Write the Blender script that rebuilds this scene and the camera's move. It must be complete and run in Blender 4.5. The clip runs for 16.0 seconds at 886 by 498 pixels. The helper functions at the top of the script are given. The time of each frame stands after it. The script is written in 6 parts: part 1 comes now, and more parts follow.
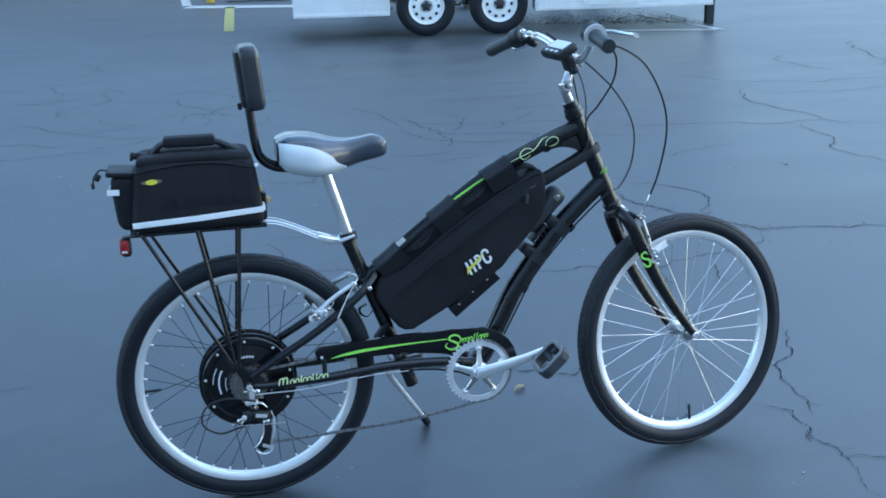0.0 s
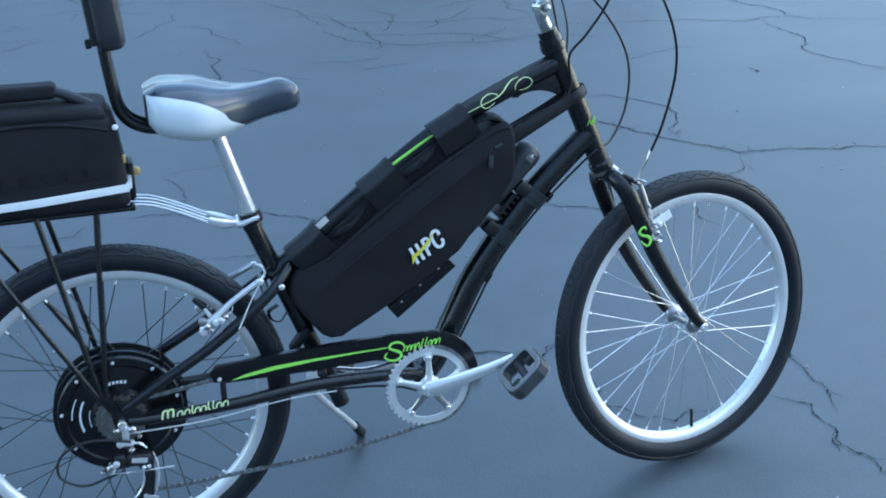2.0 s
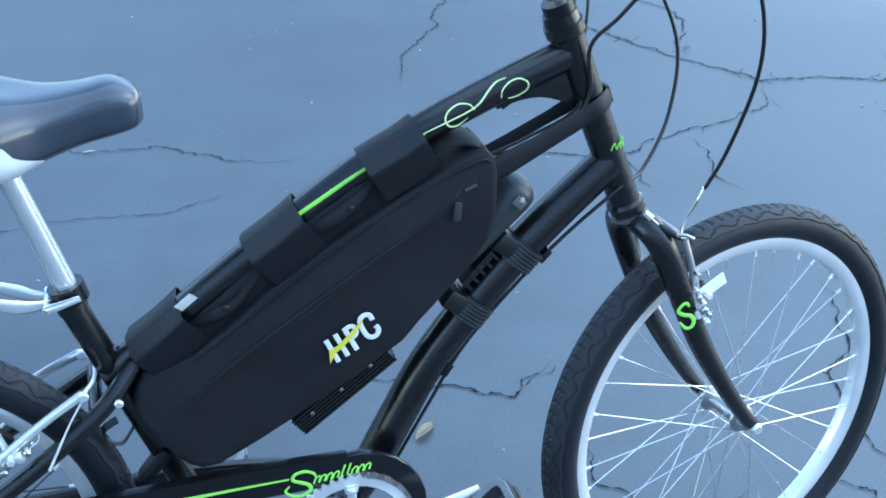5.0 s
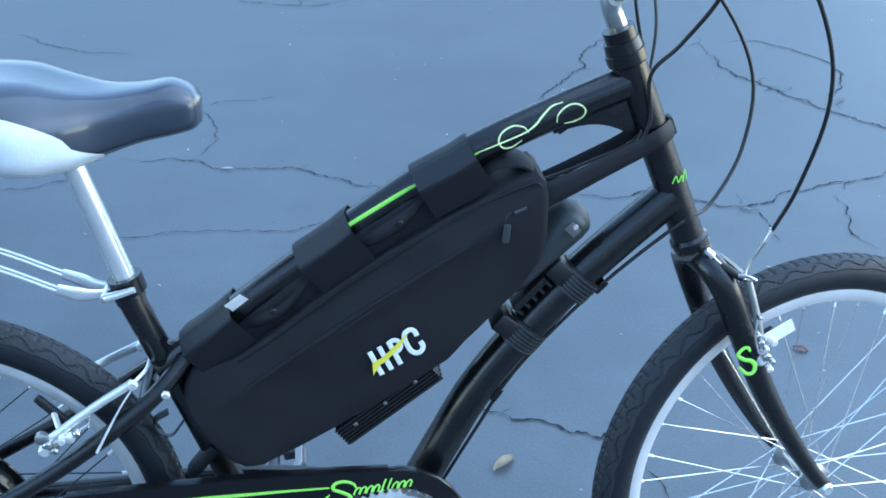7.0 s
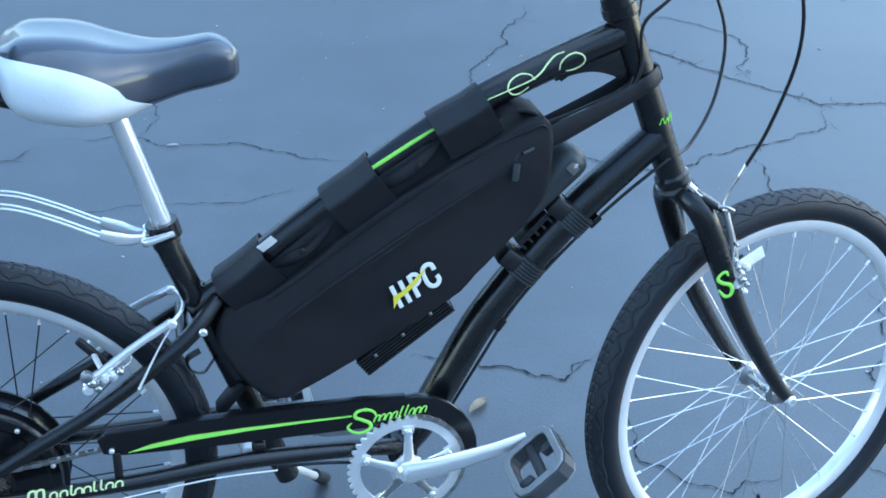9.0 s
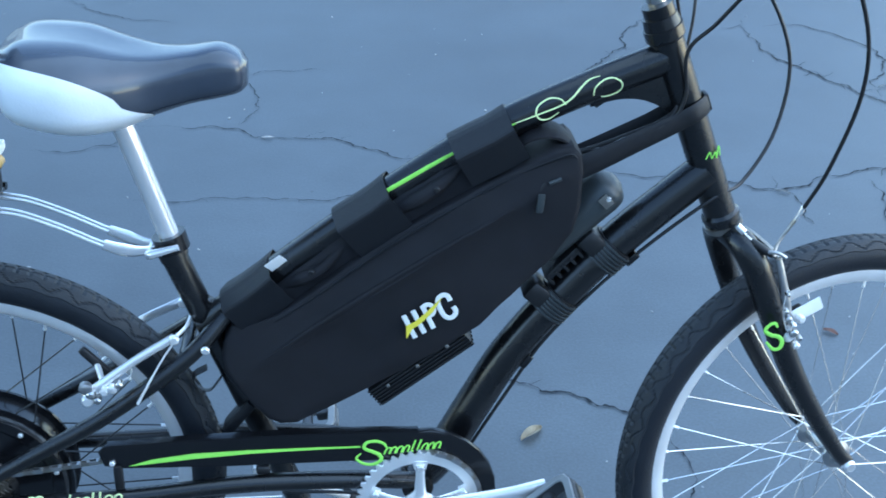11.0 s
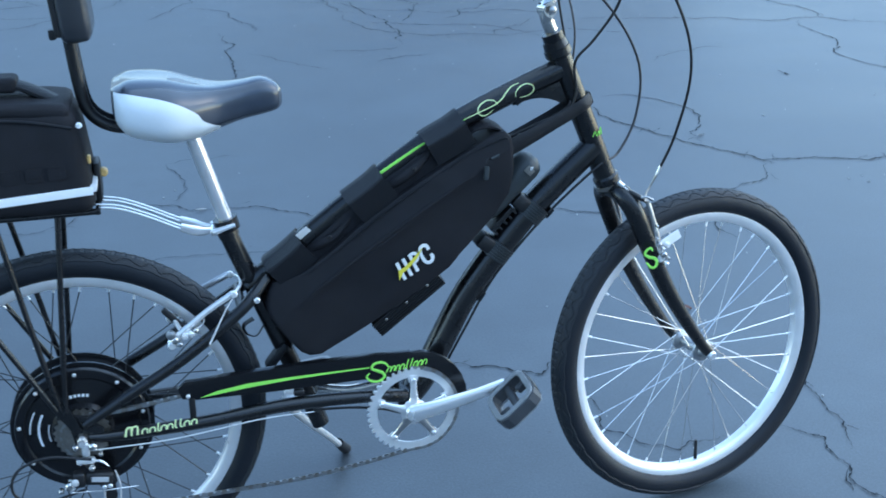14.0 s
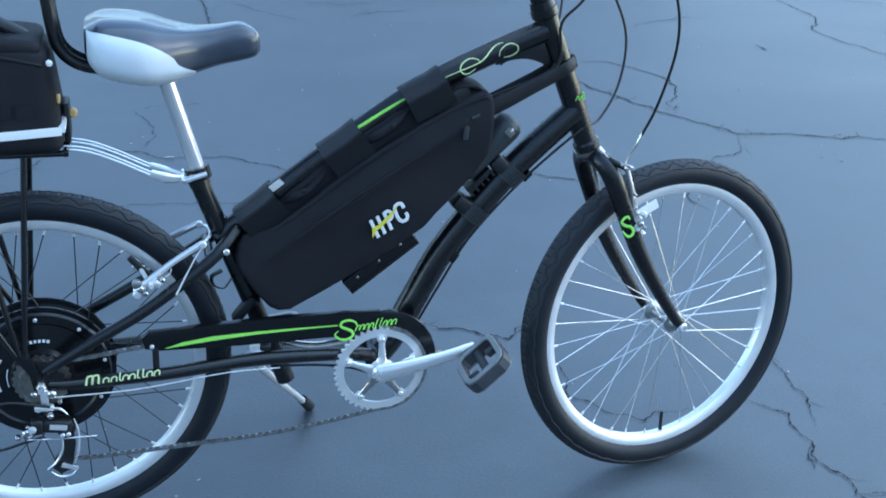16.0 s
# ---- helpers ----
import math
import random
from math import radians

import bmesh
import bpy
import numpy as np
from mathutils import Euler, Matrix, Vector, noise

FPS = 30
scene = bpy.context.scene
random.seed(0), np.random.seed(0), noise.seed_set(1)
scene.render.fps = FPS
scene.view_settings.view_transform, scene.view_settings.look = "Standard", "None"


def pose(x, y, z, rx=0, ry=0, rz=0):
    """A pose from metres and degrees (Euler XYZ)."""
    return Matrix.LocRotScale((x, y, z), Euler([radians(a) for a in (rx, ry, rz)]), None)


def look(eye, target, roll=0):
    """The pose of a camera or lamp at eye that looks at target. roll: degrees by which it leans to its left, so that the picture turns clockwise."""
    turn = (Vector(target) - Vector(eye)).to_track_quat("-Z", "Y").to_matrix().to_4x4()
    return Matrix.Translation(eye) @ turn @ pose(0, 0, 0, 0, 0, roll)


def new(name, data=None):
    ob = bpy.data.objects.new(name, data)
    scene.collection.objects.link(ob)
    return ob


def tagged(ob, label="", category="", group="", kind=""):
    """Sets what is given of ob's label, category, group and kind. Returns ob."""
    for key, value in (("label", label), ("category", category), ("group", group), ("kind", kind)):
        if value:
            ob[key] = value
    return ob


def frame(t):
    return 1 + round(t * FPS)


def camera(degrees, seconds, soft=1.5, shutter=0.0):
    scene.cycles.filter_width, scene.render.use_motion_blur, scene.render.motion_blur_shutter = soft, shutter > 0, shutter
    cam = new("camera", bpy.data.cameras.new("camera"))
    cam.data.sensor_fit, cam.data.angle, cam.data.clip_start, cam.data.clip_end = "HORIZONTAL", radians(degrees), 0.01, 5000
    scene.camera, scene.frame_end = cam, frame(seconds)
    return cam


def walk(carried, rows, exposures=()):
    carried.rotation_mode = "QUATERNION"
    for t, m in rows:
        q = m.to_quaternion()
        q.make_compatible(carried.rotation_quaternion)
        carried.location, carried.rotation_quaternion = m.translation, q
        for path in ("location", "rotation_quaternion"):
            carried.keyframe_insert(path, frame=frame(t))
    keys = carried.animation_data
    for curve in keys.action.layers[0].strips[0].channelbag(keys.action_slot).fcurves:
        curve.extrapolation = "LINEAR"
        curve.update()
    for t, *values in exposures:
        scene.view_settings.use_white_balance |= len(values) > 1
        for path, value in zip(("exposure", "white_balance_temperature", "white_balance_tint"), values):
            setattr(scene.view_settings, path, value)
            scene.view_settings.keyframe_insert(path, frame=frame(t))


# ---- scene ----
cam = camera(42.0, 16.0, soft=1.7, shutter=0.3)
PATH = [
    (0, (0.111, -0.092, 1.549), (0.501, 1.779, 0.961), -1.3),
    (0.5, (0.169, 0.062, 1.533), (0.568, 1.924, 0.921), 0.5),
    (1, (0.268, 0.276, 1.527), (0.598, 2.128, 0.849), 0.6),
    (1.5, (0.229, 0.487, 1.502), (0.554, 2.308, 0.742), -0.9),
    (2, (0.263, 0.695, 1.503), (0.755, 2.471, 0.724), -0.9),
    (2.5, (0.426, 0.945, 1.451), (0.807, 2.749, 0.677), -0.3),
    (3, (0.375, 1.173, 1.48), (0.765, 2.919, 0.586), -1.2),
    (3.5, (0.47, 1.282, 1.477), (0.954, 2.985, 0.546), -0.3),
    (6, (0.599, 1.649, 1.459), (1.11, 3.267, 0.401), 3.0),
    (6.5, (0.687, 1.589, 1.455), (1.077, 3.28, 0.461), 4.5),
    (7, (0.687, 1.51, 1.441), (0.922, 3.249, 0.482), 1.4),
    (7.5, (0.561, 1.403, 1.46), (0.859, 3.142, 0.517), -0.9),
    (8, (0.469, 1.343, 1.451), (0.944, 3.036, 0.497), 1.1),
    (10.5, (0.634, 1.474, 1.435), (0.926, 3.193, 0.455), 5.6),
    (11, (0.682, 1.473, 1.445), (0.857, 3.2, 0.452), 2.2),
    (11.5, (0.682, 1.452, 1.445), (0.847, 3.176, 0.446), 0.4),
    (12, (0.595, 1.335, 1.469), (0.851, 3.058, 0.486), 1.0),
    (12.5, (0.498, 1.178, 1.488), (0.949, 2.889, 0.558), 3.4),
    (13, (0.499, 1.037, 1.513), (1.013, 2.765, 0.648), 5.5),
    (13.5, (0.506, 0.917, 1.482), (0.88, 2.695, 0.647), 4.2),
    (14, (0.37, 0.837, 1.493), (0.818, 2.614, 0.693), 0.6),
    (14.5, (0.229, 0.8, 1.51), (0.8, 2.54, 0.707), 2.6),
    (15, (0.229, 0.814, 1.511), (0.841, 2.536, 0.698), 7.7),
    (15.5, (0.308, 0.85, 1.509), (0.858, 2.59, 0.69), 6.5),
    (16, (0.36, 0.872, 1.476), (0.863, 2.606, 0.617), 4.0),
]
walk(cam, [(t, look(eye, target, roll)) for t, eye, target, roll in PATH],
     exposures=[(t, stops, 5850, 4) for t, stops in ((0.0, 1.23), (1.0, 1.23), (2.5, 1.43), (3.5, 1.68), (6.0, 1.91), (8.0, 1.86), (10.5, 1.70), (11.5, 1.86), (12.5, 1.80), (13.5, 1.54), (14.5, 1.53), (16.0, 1.46))])

# ---- light ----
world = bpy.data.worlds.new("sky")
scene.world = world
world.use_nodes = True
wn = world.node_tree.nodes
sky = wn.new("ShaderNodeTexSky")
sky.sky_type = 'NISHITA'
sky.sun_disc = False
sky.sun_elevation = radians(32)
sky.sun_rotation = radians(92)
sky.air_density = 1.0
sky.dust_density = 0.45
world.node_tree.links.new(sky.outputs[0], wn["Background"].inputs[0])
wn["Background"].inputs[1].default_value = 0.16
sun = new("sun", bpy.data.lights.new("sun", 'SUN'))
sun.data.energy = 0.75
sun.data.angle = radians(95)
sun.data.color = (0.66, 0.84, 1.0)
sun.matrix_world = look((4.2, 2.6, 8.0), (0.8, 2.8, 0))

# ---- materials ----


def material(name, color, rough=0.5, metal=0.0, second=None, scale=30.0, bump=0.0, bump_scale=300.0,
             spread=0.12, coat=0.0, detail_rough=0.0, spec=0.5):
    """Principled material with two scales of colour variation, roughness variation and fine relief."""
    m = bpy.data.materials.new(name)
    m.use_nodes = True
    n, l = m.node_tree.nodes, m.node_tree.links
    b = n["Principled BSDF"]
    co = n.new("ShaderNodeTexCoord")
    big = n.new("ShaderNodeTexNoise")
    big.inputs["Scale"].default_value = scale
    big.inputs["Detail"].default_value = 6
    l.new(co.outputs["Object"], big.inputs["Vector"])
    mix = n.new("ShaderNodeMix")
    mix.data_type = 'RGBA'
    c2 = second or tuple(min(1, v * (1 + 2 * spread)) for v in color)
    mix.inputs["A"].default_value = (*[v * (1 - spread) for v in color], 1)
    mix.inputs["B"].default_value = (*c2, 1)
    l.new(big.outputs["Fac"], mix.inputs["Factor"])
    l.new(mix.outputs["Result"], b.inputs["Base Color"])
    b.inputs["Metallic"].default_value = metal
    b.inputs["Specular IOR Level"].default_value = spec
    b.inputs["Coat Weight"].default_value = coat
    mr = n.new("ShaderNodeMapRange")
    mr.inputs["To Min"].default_value = max(0.02, rough - 0.06 - detail_rough)
    mr.inputs["To Max"].default_value = min(1, rough + 0.06 + detail_rough)
    fine = n.new("ShaderNodeTexNoise")
    fine.inputs["Scale"].default_value = bump_scale
    fine.inputs["Detail"].default_value = 3
    l.new(co.outputs["Object"], fine.inputs["Vector"])
    l.new(big.outputs["Fac"], mr.inputs["Value"])
    l.new(mr.outputs["Result"], b.inputs["Roughness"])
    if bump:
        bp = n.new("ShaderNodeBump")
        bp.inputs["Strength"].default_value = bump
        bp.inputs["Distance"].default_value = 0.002
        l.new(fine.outputs["Fac"], bp.inputs["Height"])
        l.new(bp.outputs["Normal"], b.inputs["Normal"])
    return m


def asphalt_material():
    m = bpy.data.materials.new("asphalt")
    m.use_nodes = True
    n, l = m.node_tree.nodes, m.node_tree.links
    b = n["Principled BSDF"]
    co = n.new("ShaderNodeTexCoord")

    def noise_at(scale, detail, rough=0.5):
        t = n.new("ShaderNodeTexNoise")
        t.inputs["Scale"].default_value = scale
        t.inputs["Detail"].default_value = detail
        t.inputs["Roughness"].default_value = rough
        l.new(co.outputs["Object"], t.inputs["Vector"])
        return t
    wide, mid, grain = noise_at(0.35, 5, 0.6), noise_at(4.5, 6, 0.65), noise_at(180, 3)
    stretch = n.new("ShaderNodeMapping")
    stretch.inputs["Rotation"].default_value = (0, 0, radians(-14))
    stretch.inputs["Scale"].default_value = (0.55, 1.7, 1)
    l.new(co.outputs["Object"], stretch.inputs["Vector"])
    smear = noise_at(1.0, 4, 0.55)
    l.new(stretch.outputs["Vector"], smear.inputs["Vector"])
    pits = n.new("ShaderNodeTexVoronoi")
    pits.inputs["Scale"].default_value = 140
    l.new(co.outputs["Object"], pits.inputs["Vector"])
    dots = n.new("ShaderNodeTexVoronoi")
    dots.inputs["Scale"].default_value = 5.5
    l.new(co.outputs["Object"], dots.inputs["Vector"])
    ramp = n.new("ShaderNodeValToRGB")
    ramp.color_ramp.elements[0].position, ramp.color_ramp.elements[1].position = 0.35, 0.68
    ramp.color_ramp.elements[0].color = (0.042, 0.053, 0.062, 1)
    ramp.color_ramp.elements[1].color = (0.060, 0.073, 0.084, 1)
    l.new(wide.outputs["Fac"], ramp.inputs["Fac"])

    def spread(source, lo, hi, to_lo, to_hi):
        r = n.new("ShaderNodeMapRange")
        r.inputs["From Min"].default_value, r.inputs["From Max"].default_value = lo, hi
        r.inputs["To Min"].default_value, r.inputs["To Max"].default_value = to_lo, to_hi
        l.new(source, r.inputs["Value"])
        return r.outputs["Result"]

    def times(a, b2):
        r = n.new("ShaderNodeMath")
        r.operation = 'MULTIPLY'
        l.new(a, r.inputs[0])
        l.new(b2, r.inputs[1])
        return r.outputs["Value"]
    tone = times(spread(mid.outputs["Fac"], 0.3, 0.7, 0.82, 1.16), spread(grain.outputs["Fac"], 0.35, 0.75, 0.82, 1.24))
    tone = times(tone, spread(smear.outputs["Fac"], 0.32, 0.68, 0.80, 1.20))
    tone = times(tone, spread(dots.outputs["Distance"], 0.012, 0.035, 0.45, 1.0))
    vm = n.new("ShaderNodeVectorMath")
    vm.operation = 'SCALE'
    l.new(ramp.outputs["Color"], vm.inputs[0])
    l.new(tone, vm.inputs["Scale"])
    l.new(vm.outputs["Vector"], b.inputs["Base Color"])
    b.inputs["Specular IOR Level"].default_value = 0.9
    rr = n.new("ShaderNodeMapRange")
    rr.inputs["To Min"].default_value, rr.inputs["To Max"].default_value = 0.36, 0.54
    half = n.new("ShaderNodeMath")
    half.operation = 'MULTIPLY_ADD'
    half.inputs[1].default_value = 1.2
    half.inputs[2].default_value = -0.35
    l.new(smear.outputs["Fac"], half.inputs[0])
    both = n.new("ShaderNodeMath")
    both.operation = 'ADD'
    l.new(half.outputs["Value"], both.inputs[0])
    l.new(spread(mid.outputs["Fac"], 0.0, 1.0, 0.0, 0.5), both.inputs[1])
    l.new(both.outputs["Value"], rr.inputs["Value"])
    l.new(rr.outputs["Result"], b.inputs["Roughness"])
    bp = n.new("ShaderNodeBump")
    bp.inputs["Strength"].default_value = 0.05
    bp.inputs["Distance"].default_value = 0.003
    l.new(pits.outputs["Distance"], bp.inputs["Height"])
    bp2 = n.new("ShaderNodeBump")
    bp2.inputs["Strength"].default_value = 0.06
    bp2.inputs["Distance"].default_value = 0.004
    l.new(grain.outputs["Fac"], bp2.inputs["Height"])
    l.new(bp.outputs["Normal"], bp2.inputs["Normal"])
    l.new(bp2.outputs["Normal"], b.inputs["Normal"])
    return m


ASPHALT = asphalt_material()
CRACK = material("crack_dark", (0.018, 0.021, 0.025), 0.95, scale=20, spread=0.4, spec=0.1)
PAINT = material("satin_black_paint", (0.0045, 0.0045, 0.005), 0.27, coat=0.2, bump=0.08, bump_scale=500, scale=18, detail_rough=0.03)
BLACK_GLOSS = material("gloss_black", (0.005, 0.005, 0.006), 0.24, coat=0.15, scale=15, spec=0.4)
RUBBER = material("tyre_rubber", (0.006, 0.0080, 0.0120), 0.50, bump=0.3, bump_scale=500, spread=0.25, spec=0.38)
PLASTIC = material("black_plastic", (0.008, 0.008, 0.009), 0.45, bump=0.15, bump_scale=700)
FABRIC = material("black_nylon", (0.0090, 0.0088, 0.0110), 0.66, bump=0.5, bump_scale=900, spread=0.35, spec=0.28)
STRAP = material("black_webbing", (0.0045, 0.0052, 0.0075), 0.48, bump=0.4, bump_scale=1200, spec=0.36)
POD = material("grey_black_plastic", (0.030, 0.036, 0.038), 0.42, bump=0.15, bump_scale=600)
ALLOY = material("brushed_alloy", (0.86, 0.84, 0.80), 0.38, metal=0.6, bump=0.06, bump_scale=400, detail_rough=0.08)
CHROME = material("polished_alloy", (0.96, 0.94, 0.90), 0.16, metal=0.72, scale=12, detail_rough=0.06)
RIM_M = material("rim_alloy", (0.95, 0.93, 0.89), 0.33, metal=0.6, scale=25, detail_rough=0.06)
STEEL = material("chain_steel", (0.30, 0.28, 0.25), 0.38, metal=1.0, scale=90, spread=0.3)
# dark metal of the stem and fittings; also polished alloy drawn as shaded
CHROME_D = material("dark_and_shaded_chrome", (0.55, 0.53, 0.50), 0.10, metal=1.0, scale=70, spread=0.3, detail_rough=0.08)
STEEL_B = material("satin_steel", (0.42, 0.42, 0.42), 0.35, metal=1.0, scale=60)
SPOKE_S = material("stainless_spoke", (0.70, 0.68, 0.66), 0.25, metal=1.0)
SPOKE_B = material("black_spoke", (0.012, 0.012, 0.013), 0.3)
TREAD_R = material("tread_rubber", (0.011, 0.013, 0.016), 0.6, bump=0.4, bump_scale=400, spread=0.3)
VINYL = material("dark_grey_vinyl", (0.029, 0.037, 0.053), 0.24, coat=0.5, bump=0.03, bump_scale=350, spread=0.15)
VINYL_B = material("black_vinyl", (0.022, 0.024, 0.028), 0.30, coat=0.3, bump=0.12, bump_scale=450, spread=0.2)
VINYL_L = material("pale_grey_vinyl", (0.60, 0.64, 0.66), 0.3, bump=0.15, bump_scale=350, spread=0.06)
REFLECT = material("reflective_tape", (0.88, 0.88, 0.87), 0.5, scale=60, spread=0.05)
GREEN = material("lime_decal", (0.38, 0.86, 0.12), 0.4, spread=0.06)
PALE_GREEN = material("pale_lime_decal", (0.80, 0.92, 0.44), 0.4, spread=0.05)
WHITE = material("white_print", (0.80, 0.80, 0.78), 0.5, spread=0.04)
YELLOW = material("yellow_print", (0.80, 0.68, 0.06), 0.5, spread=0.06)
OLIVE = material("grey_logo_print", (0.16, 0.15, 0.10), 0.5)
ORANGE = material("amber_plastic", (0.72, 0.47, 0.17), 0.35)
RED = material("red_lens", (0.42, 0.015, 0.02), 0.18, coat=0.5)
PEDAL_D = material("dark_grey_pedal_plastic", (0.040, 0.043, 0.048), 0.5, bump=0.2, bump_scale=500, spread=0.3)
PEDAL = material("grey_pedal_plastic", (0.21, 0.22, 0.225), 0.45, bump=0.2, bump_scale=500, spread=0.2)
# the sky's reflection in the glass is put into this pale base colour
SCREEN = material("display_sky_reflection", (0.75, 0.78, 0.78), 0.35, coat=0.6)
LEAF = material("dry_leaf", (0.42, 0.36, 0.26), 0.7, scale=80, spread=0.25, bump=0.4, bump_scale=300)
TRAILER_W = material("white_trailer_skin", (0.88, 0.89, 0.90), 0.35, scale=2, spread=0.05)
STEEL_W = material("white_wheel_enamel", (0.90, 0.90, 0.88), 0.35, scale=12, spread=0.06)
LINE_W = material("worn_white_road_paint", (0.62, 0.62, 0.60), 0.7, second=(0.42, 0.42, 0.41), scale=9, bump=0.4)
LINE_Y = material("worn_yellow_road_paint", (0.55, 0.50, 0.14), 0.7, second=(0.34, 0.32, 0.13), scale=14, bump=0.4)
YELLOW_P = material("yellow_bollard_paint", (0.70, 0.46, 0.05), 0.5, scale=9)
CONCRETE = material("concrete", (0.36, 0.36, 0.35), 0.85, scale=6, bump=0.5, bump_scale=120)
# grey of the unseen walls added to block low sky light
BLOCKER = material("grey_sky_blocker", (0.50, 0.50, 0.49), 0.9, scale=3, bump=0.6, bump_scale=60, spread=0.2)
DARK = material("shadowed_steel", (0.03, 0.03, 0.032), 0.7)


def tread_plate_material():
    m = material("diamond_tread_plate", (0.90, 0.91, 0.92), 0.34, metal=0.2, scale=5, detail_rough=0.05)
    n, l = m.node_tree.nodes, m.node_tree.links
    co = n.new("ShaderNodeTexCoord")
    mp = n.new("ShaderNodeMapping")
    mp.inputs["Rotation"].default_value = (0, radians(45), 0)
    l.new(co.outputs["Object"], mp.inputs["Vector"])
    v = n.new("ShaderNodeTexChecker")
    v.inputs["Scale"].default_value = 22
    l.new(mp.outputs["Vector"], v.inputs["Vector"])
    bp = n.new("ShaderNodeBump")
    bp.inputs["Strength"].default_value = 0.8
    bp.inputs["Distance"].default_value = 0.01
    l.new(v.outputs["Fac"], bp.inputs["Height"])
    l.new(bp.outputs["Normal"], n["Principled BSDF"].inputs["Normal"])
    return m


TREAD = tread_plate_material()

# ---- mesh helpers ----
BASE = {}


def thing(name, m, label, category, base=(0, 0, 0), group=""):
    """An Empty for a thing whose parts are drawn in the frame m; base: its foot in that frame."""
    ob = new(name)
    ob.matrix_world = m @ Matrix.Translation(base)
    ob.empty_display_size = 0.1
    BASE[ob.name] = Vector(base)
    return tagged(ob, label, category, group)


def part(name, bm, mat, parent, label="", smooth=True):
    off = BASE[parent.name]
    bmesh.ops.translate(bm, verts=bm.verts, vec=-off)
    bmesh.ops.recalc_face_normals(bm, faces=bm.faces)
    me = bpy.data.meshes.new(name)
    for f in bm.faces:
        f.smooth = smooth
    if smooth:
        for e in bm.edges:
            if len(e.link_faces) == 2 and e.calc_face_angle(0) > radians(38):
                e.smooth = False
    bm.to_mesh(me)
    bm.free()
    me.materials.append(mat)
    ob = new(name, me)
    ob.parent = parent
    BASE[ob.name] = off
    if label:
        ob["label"] = label
    return ob


def setting(name, bm, mat, label="", smooth=False, kind="structure"):
    me = bpy.data.meshes.new(name)
    bmesh.ops.recalc_face_normals(bm, faces=bm.faces)
    for f in bm.faces:
        f.smooth = smooth
    bm.to_mesh(me)
    bm.free()
    me.materials.append(mat)
    return tagged(new(name, me), label, "", "", kind)


def smooth_path(pts, sub):
    """Catmull-Rom through the points."""
    p = [Vector(a) for a in pts]
    if sub <= 1 or len(p) < 3:
        return p
    q = [2 * p[0] - p[1], *p, 2 * p[-1] - p[-2]]
    out = []
    for i in range(1, len(q) - 2):
        a, b, c, d = q[i - 1:i + 3]
        for k in range(sub):
            t = k / sub
            out.append(0.5 * (2 * b + (c - a) * t + (2 * a - 5 * b + 4 * c - d) * t * t + (3 * b - a - 3 * c + d) * t ** 3))
    return out + [p[-1]]


def tube(bm, pts, r, n=14, sub=6, flat=(1.0, 1.0), closed=False, up=(0, 1, 0)):
    """A tube along a path; r: one radius or one for each given point; flat: scales of its two cross axes."""
    rr = r if isinstance(r, (list, tuple)) else [r] * len(pts)
    p = smooth_path(pts, sub)
    k = (len(p) - 1) / max(1, len(pts) - 1)
    rings = []
    ref = Vector(up)
    for i, c in enumerate(p):
        if closed:
            d = p[(i + 1) % len(p)] - p[i - 1]
        else:
            d = p[min(i + 1, len(p) - 1)] - p[max(i - 1, 0)]
        d.normalize()
        u = ref - d * ref.dot(d)
        if u.length < 1e-4:
            u = d.orthogonal()
        u.normalize()
        ref = u
        v = d.cross(u)
        s = i / k if k else 0
        j = min(int(s), len(rr) - 1)
        rad = rr[j] + (rr[min(j + 1, len(rr) - 1)] - rr[j]) * (s - j)
        rings.append([bm.verts.new(c + rad * (flat[0] * math.cos(a) * u + flat[1] * math.sin(a) * v))
                      for a in (2 * math.pi * (q + 0.5) / n for q in range(n))])
    pairs = list(zip(rings, rings[1:]))
    if closed:
        pairs.append((rings[-1], rings[0]))
    for a, b in pairs:
        for q in range(n):
            bm.faces.new((a[q], a[(q + 1) % n], b[(q + 1) % n], b[q]))
    if not closed:
        bm.faces.new(rings[0][::-1])
        bm.faces.new(rings[-1])
    return bm


def lathe(bm, profile, centre=(0, 0, 0), n=48, closed=False, caps=True):
    """Turns (radius, y) pairs about the y axis through the centre."""
    c = Vector(centre)
    rings = []
    for r, y in profile:
        rings.append([bm.verts.new(c + Vector((r * math.cos(a), y, r * math.sin(a)))) for a in (2 * math.pi * i / n for i in range(n))])
    pairs = list(zip(rings, rings[1:]))
    if closed:
        pairs.append((rings[-1], rings[0]))
    for a, b in pairs:
        for i in range(n):
            bm.faces.new((a[i], a[(i + 1) % n], b[(i + 1) % n], b[i]))
    if caps and not closed:
        bm.faces.new(rings[0][::-1])
        bm.faces.new(rings[-1])
    return bm


UNIT = {}


